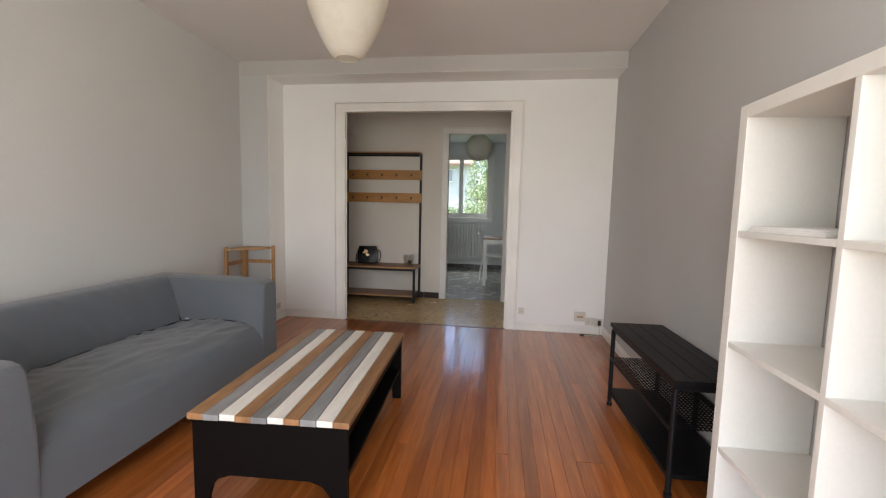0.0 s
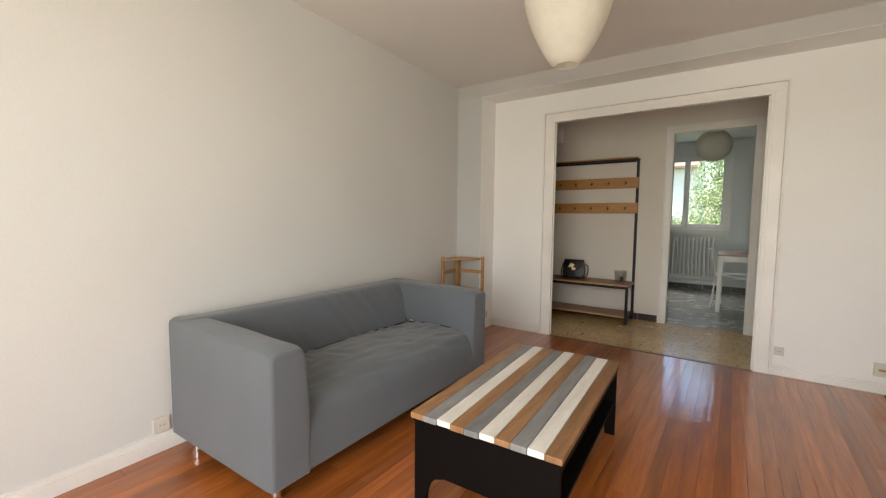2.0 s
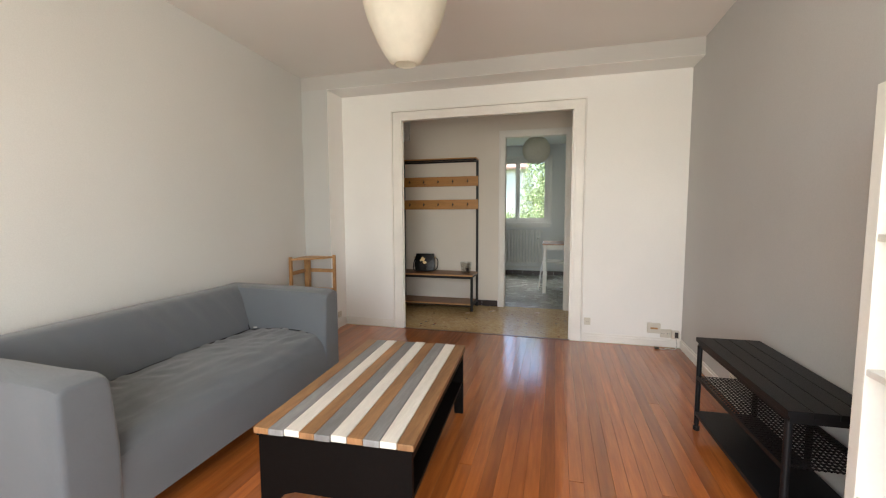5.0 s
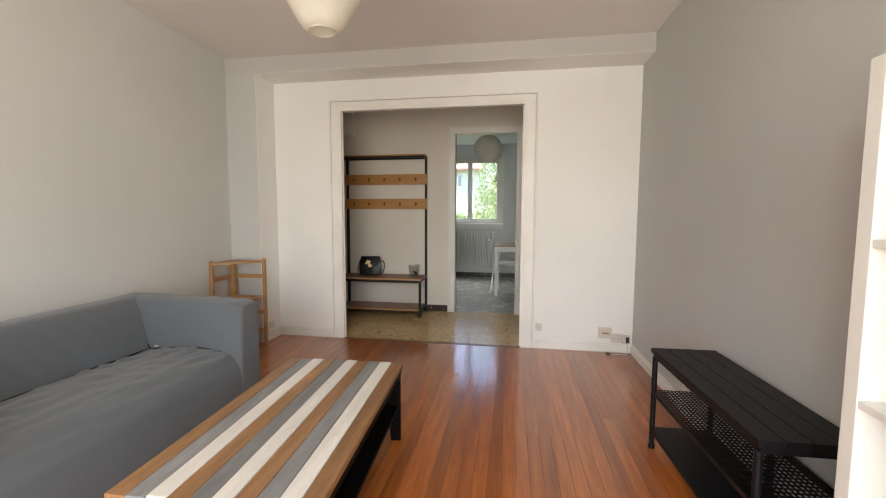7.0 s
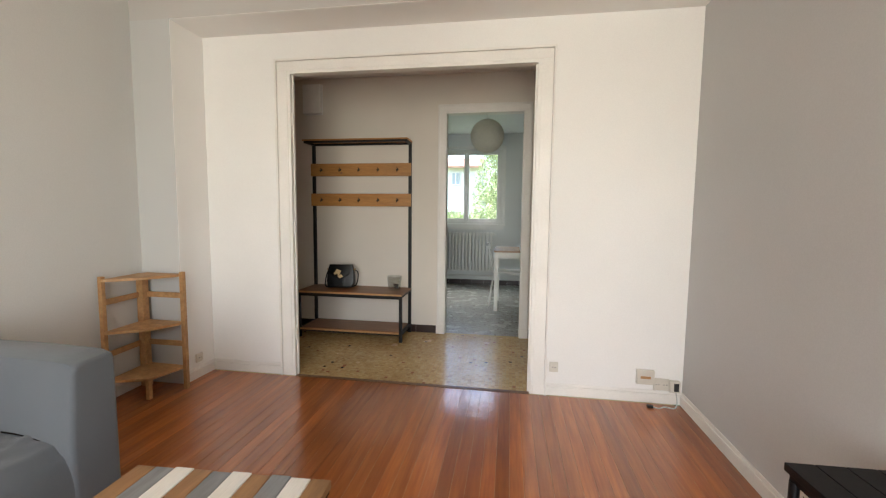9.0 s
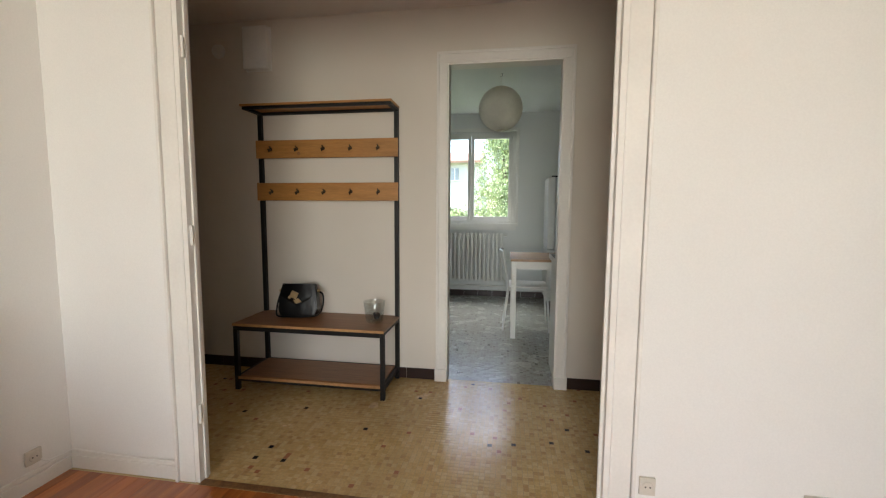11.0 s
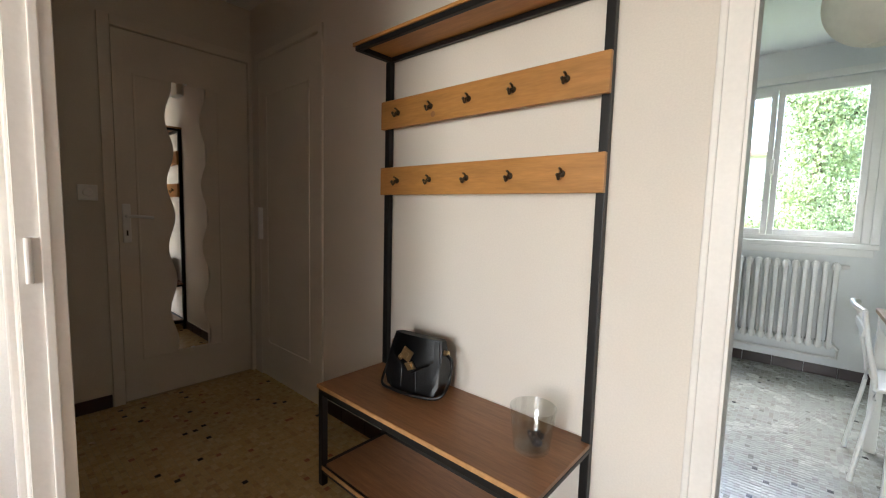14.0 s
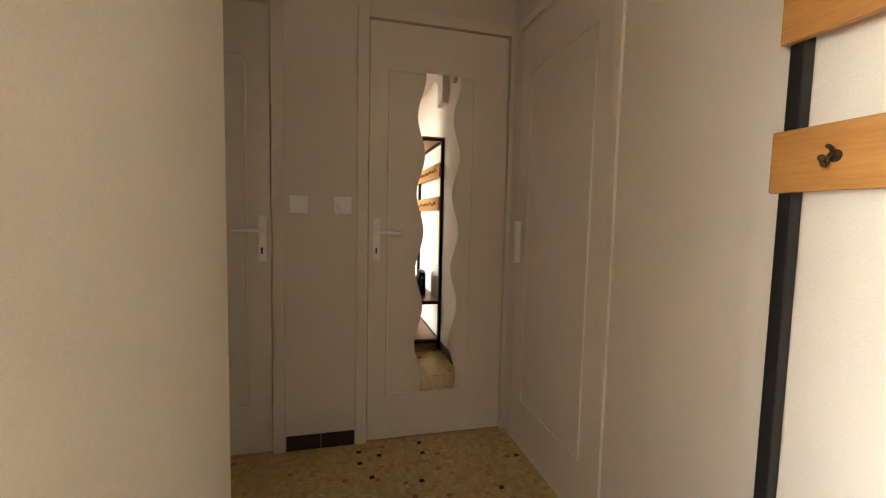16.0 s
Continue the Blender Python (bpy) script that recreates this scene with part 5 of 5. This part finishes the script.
def tree(name, label, x, y, height, spread, leaf, n, seed, conifer=False):
    """A tapered trunk with limbs, and a crown of many small leaf clumps."""
    rng = random.Random(seed)
    t = thing(name, label, "tree")
    bm = tube(bmesh.new(), [(x, y, GZ), (x + 0.05, y, GZ + height * 0.3), (x - 0.05, y + 0.1, GZ + height * 0.6), (x, y, GZ + height * 0.92)], 0.12, 10)
    for v in bm.verts:
        k = 1.35 - 1.1 * (v.co.z - GZ) / height
        v.co.x, v.co.y = x + (v.co.x - x) * k, y + (v.co.y - y) * k
    limbs = []
    for i in range(14):
        a, h = rng.uniform(0, 6.28), GZ + height * rng.uniform(0.2, 0.85)
        r = spread * rng.uniform(0.5, 0.95) * (1.0 - 0.75 * (h - GZ) / height if conifer else 1.0)
        e = Vector((x + r * math.cos(a), y + r * math.sin(a), h + (-0.2 if conifer else 0.5) * r))
        limbs.append((Vector((x, y, h)), e))
        rod(bm, (x, y, h), e, 0.05, 0.012, 6)
    part("trunk", bm, BARK, t)
    verts, faces = [], []
    for i in range(n):
        if rng.random() < 0.55:
            a, b = limbs[rng.randrange(len(limbs))]
            c = a.lerp(b, rng.uniform(0.35, 1.1)) + Vector([rng.gauss(0, spread * 0.16) for _ in range(3)])
        else:
            h = rng.uniform(0.08, 1.0)
            r = spread * math.sqrt(rng.random()) * ((1.02 - h) if conifer else math.sin(math.pi * min(1, 0.25 + 0.75 * h)) ** 0.6)
            a = rng.uniform(0, 6.28)
            c = Vector((x + r * math.cos(a), y + r * math.sin(a), GZ + height * h))
        s = rng.uniform(0.025, 0.065)
        q = Euler([rng.uniform(0, 6.28) for _ in range(3)]).to_matrix()
        k = len(verts)
        verts += [c + q @ Vector(p) * s for p in ((-1, 0, 0), (0, -0.5, 0.15), (1, 0, 0), (0, 0.5, 0.15))]
        faces += [(k, k + 1, k + 2, k + 3)]
    me = bpy.data.meshes.new("crown")
    me.from_pydata(verts, [], faces)
    me.materials.append(leaf)
    o = new("crown", me)
    o.parent = t


tree("tree", "leafy green garden tree outside the kitchen window", 0.25, 18.5, 5.2, 1.2, LEAF, 24000, 1)
tree("conifer", "tall dark conifer rising behind the house", -6.2, 41.0, 11.5, 2.4, LEAF_DARK, 16000, 2, True)
tree("tree", "tall leafy tree beyond the lawn", 1.2, 27, 6.5, 1.8, LEAF, 24000, 3)
tree("tree", "tall leafy tree beyond the lawn", 4.2, 25, 6.0, 2.3, LEAF, 24000, 7)
tree("shrub", "round green garden shrub on the lawn", -2.1, 19.5, 1.3, 0.9, LEAF, 14000, 5)
tree("shrub", "green hedge shrub near the house", -3.9, 20.0, 1.25, 1.0, LEAF, 14000, 6)
tree("shrub", "green hedge shrub near the house", -0.3, 20.5, 1.3, 1.1, LEAF, 14000, 8)

# ---- floor pieces: strips and mosaic ----
rng = random.Random(11)
SW = 0.062
strip_meshes = {}


def strip(x, y0, y1, z):
    key = round(y1 - y0, 2)
    if key not in strip_meshes:
        bm = boxed(-SW / 2 + 0.0004, SW / 2 - 0.0004, 0.0003, key - 0.0003, -0.011, 0.0, bevel=0.0006, seg=1)
        me = bpy.data.meshes.new("plank")
        bm.to_mesh(me)
        bm.free()
        me.materials.append(FLOOR_WOOD)
        strip_meshes[key] = me
    o = new("plank", strip_meshes[key])
    o.parent = floor_living
    o.matrix_basis = pose(x, y0, z, 0, rng.uniform(-0.16, 0.16), 0)


nx = int((RIGHT + 1.98) / SW) + 1
for i in range(nx):
    x = RIGHT - SW / 2 - i * SW
    y = 4.262
    first_len = rng.choice((4, 7, 9, 11, 13))
    k = 0
    while y > LIV_S + 0.05:
        n = first_len if k == 0 else rng.choice((7, 8, 9, 10))
        y0 = y - n * 0.3
        if y0 < LIV_S + 0.3:
            y0 = LIV_S
        if x < left_x(y) - 0.06:
            y = y0
            continue
        strip(x, y0, y, rng.uniform(-0.0005, 0.0))
        y = y0
        k += 1


def chip_floor(parent, material, x0, x1, y0, y1, size, near, seed):
    """Small mosaic chips; those inside the near stretch are single pieces, the rest one mesh."""
    rng = random.Random(seed)
    pitch = size + 0.0022
    meshes = []
    for w in (size, size):
        bm = boxed(-w / 2, w / 2, -w / 2, w / 2, -0.005, 0.0)
        bm.faces.ensure_lookup_table()
        me = bpy.data.meshes.new("tile")
        bm.to_mesh(me)
        bm.free()
        me.materials.append(material)
        meshes.append(me)
    verts, faces = [], []
    count = 0
    y = y0 + pitch / 2
    while y < y1:
        x = x0 + pitch / 2
        while x < x1:
            jx, jy, jz = rng.uniform(-0.0006, 0.0006), rng.uniform(-0.0006, 0.0006), rng.uniform(-0.0005, 0.0)
            if near[0] < x < near[1] and near[2] < y < near[3] and count < 300:
                o = new("tile", meshes[0])
                o.parent = parent
                o.matrix_basis = pose(x + jx, y + jy, jz)
                count += 1
            else:
                k = len(verts)
                h = size / 2
                cx, cy = x + jx, y + jy
                verts += [(cx - h, cy - h, jz), (cx + h, cy - h, jz), (cx + h, cy + h, jz), (cx - h, cy + h, jz),
                          (cx - h, cy - h, jz - 0.005), (cx + h, cy - h, jz - 0.005), (cx + h, cy + h, jz - 0.005), (cx - h, cy + h, jz - 0.005)]
                faces += [(k, k + 1, k + 2, k + 3), (k, k + 4, k + 5, k + 1), (k + 1, k + 5, k + 6, k + 2), (k + 2, k + 6, k + 7, k + 3), (k + 3, k + 7, k + 4, k)]
            x += pitch
        y += pitch
    me = bpy.data.meshes.new("mosaic_chips")
    me.from_pydata(verts, [], faces)
    me.materials.append(material)
    o = new("mosaic_chips", me)
    o.parent = parent
    tagged(o, kind="stuff")


chip_floor(floor_hall, HALL_MOSAIC, END_W, END_E, 4.302, 5.54, 0.0215, (-0.35, 0.1, 4.45, 4.85), 3)
chip_floor(floor_hall, HALL_MOSAIC, END_W, -2.0, 2.95, 4.302, 0.0215, (9, 9, 9, 9), 4)
chip_floor(floor_kitchen, KITCHEN_MOSAIC, -1.35, 1.55, 5.54, KIT_N, 0.0215, (0.1, 0.55, 5.6, 6.05), 5)
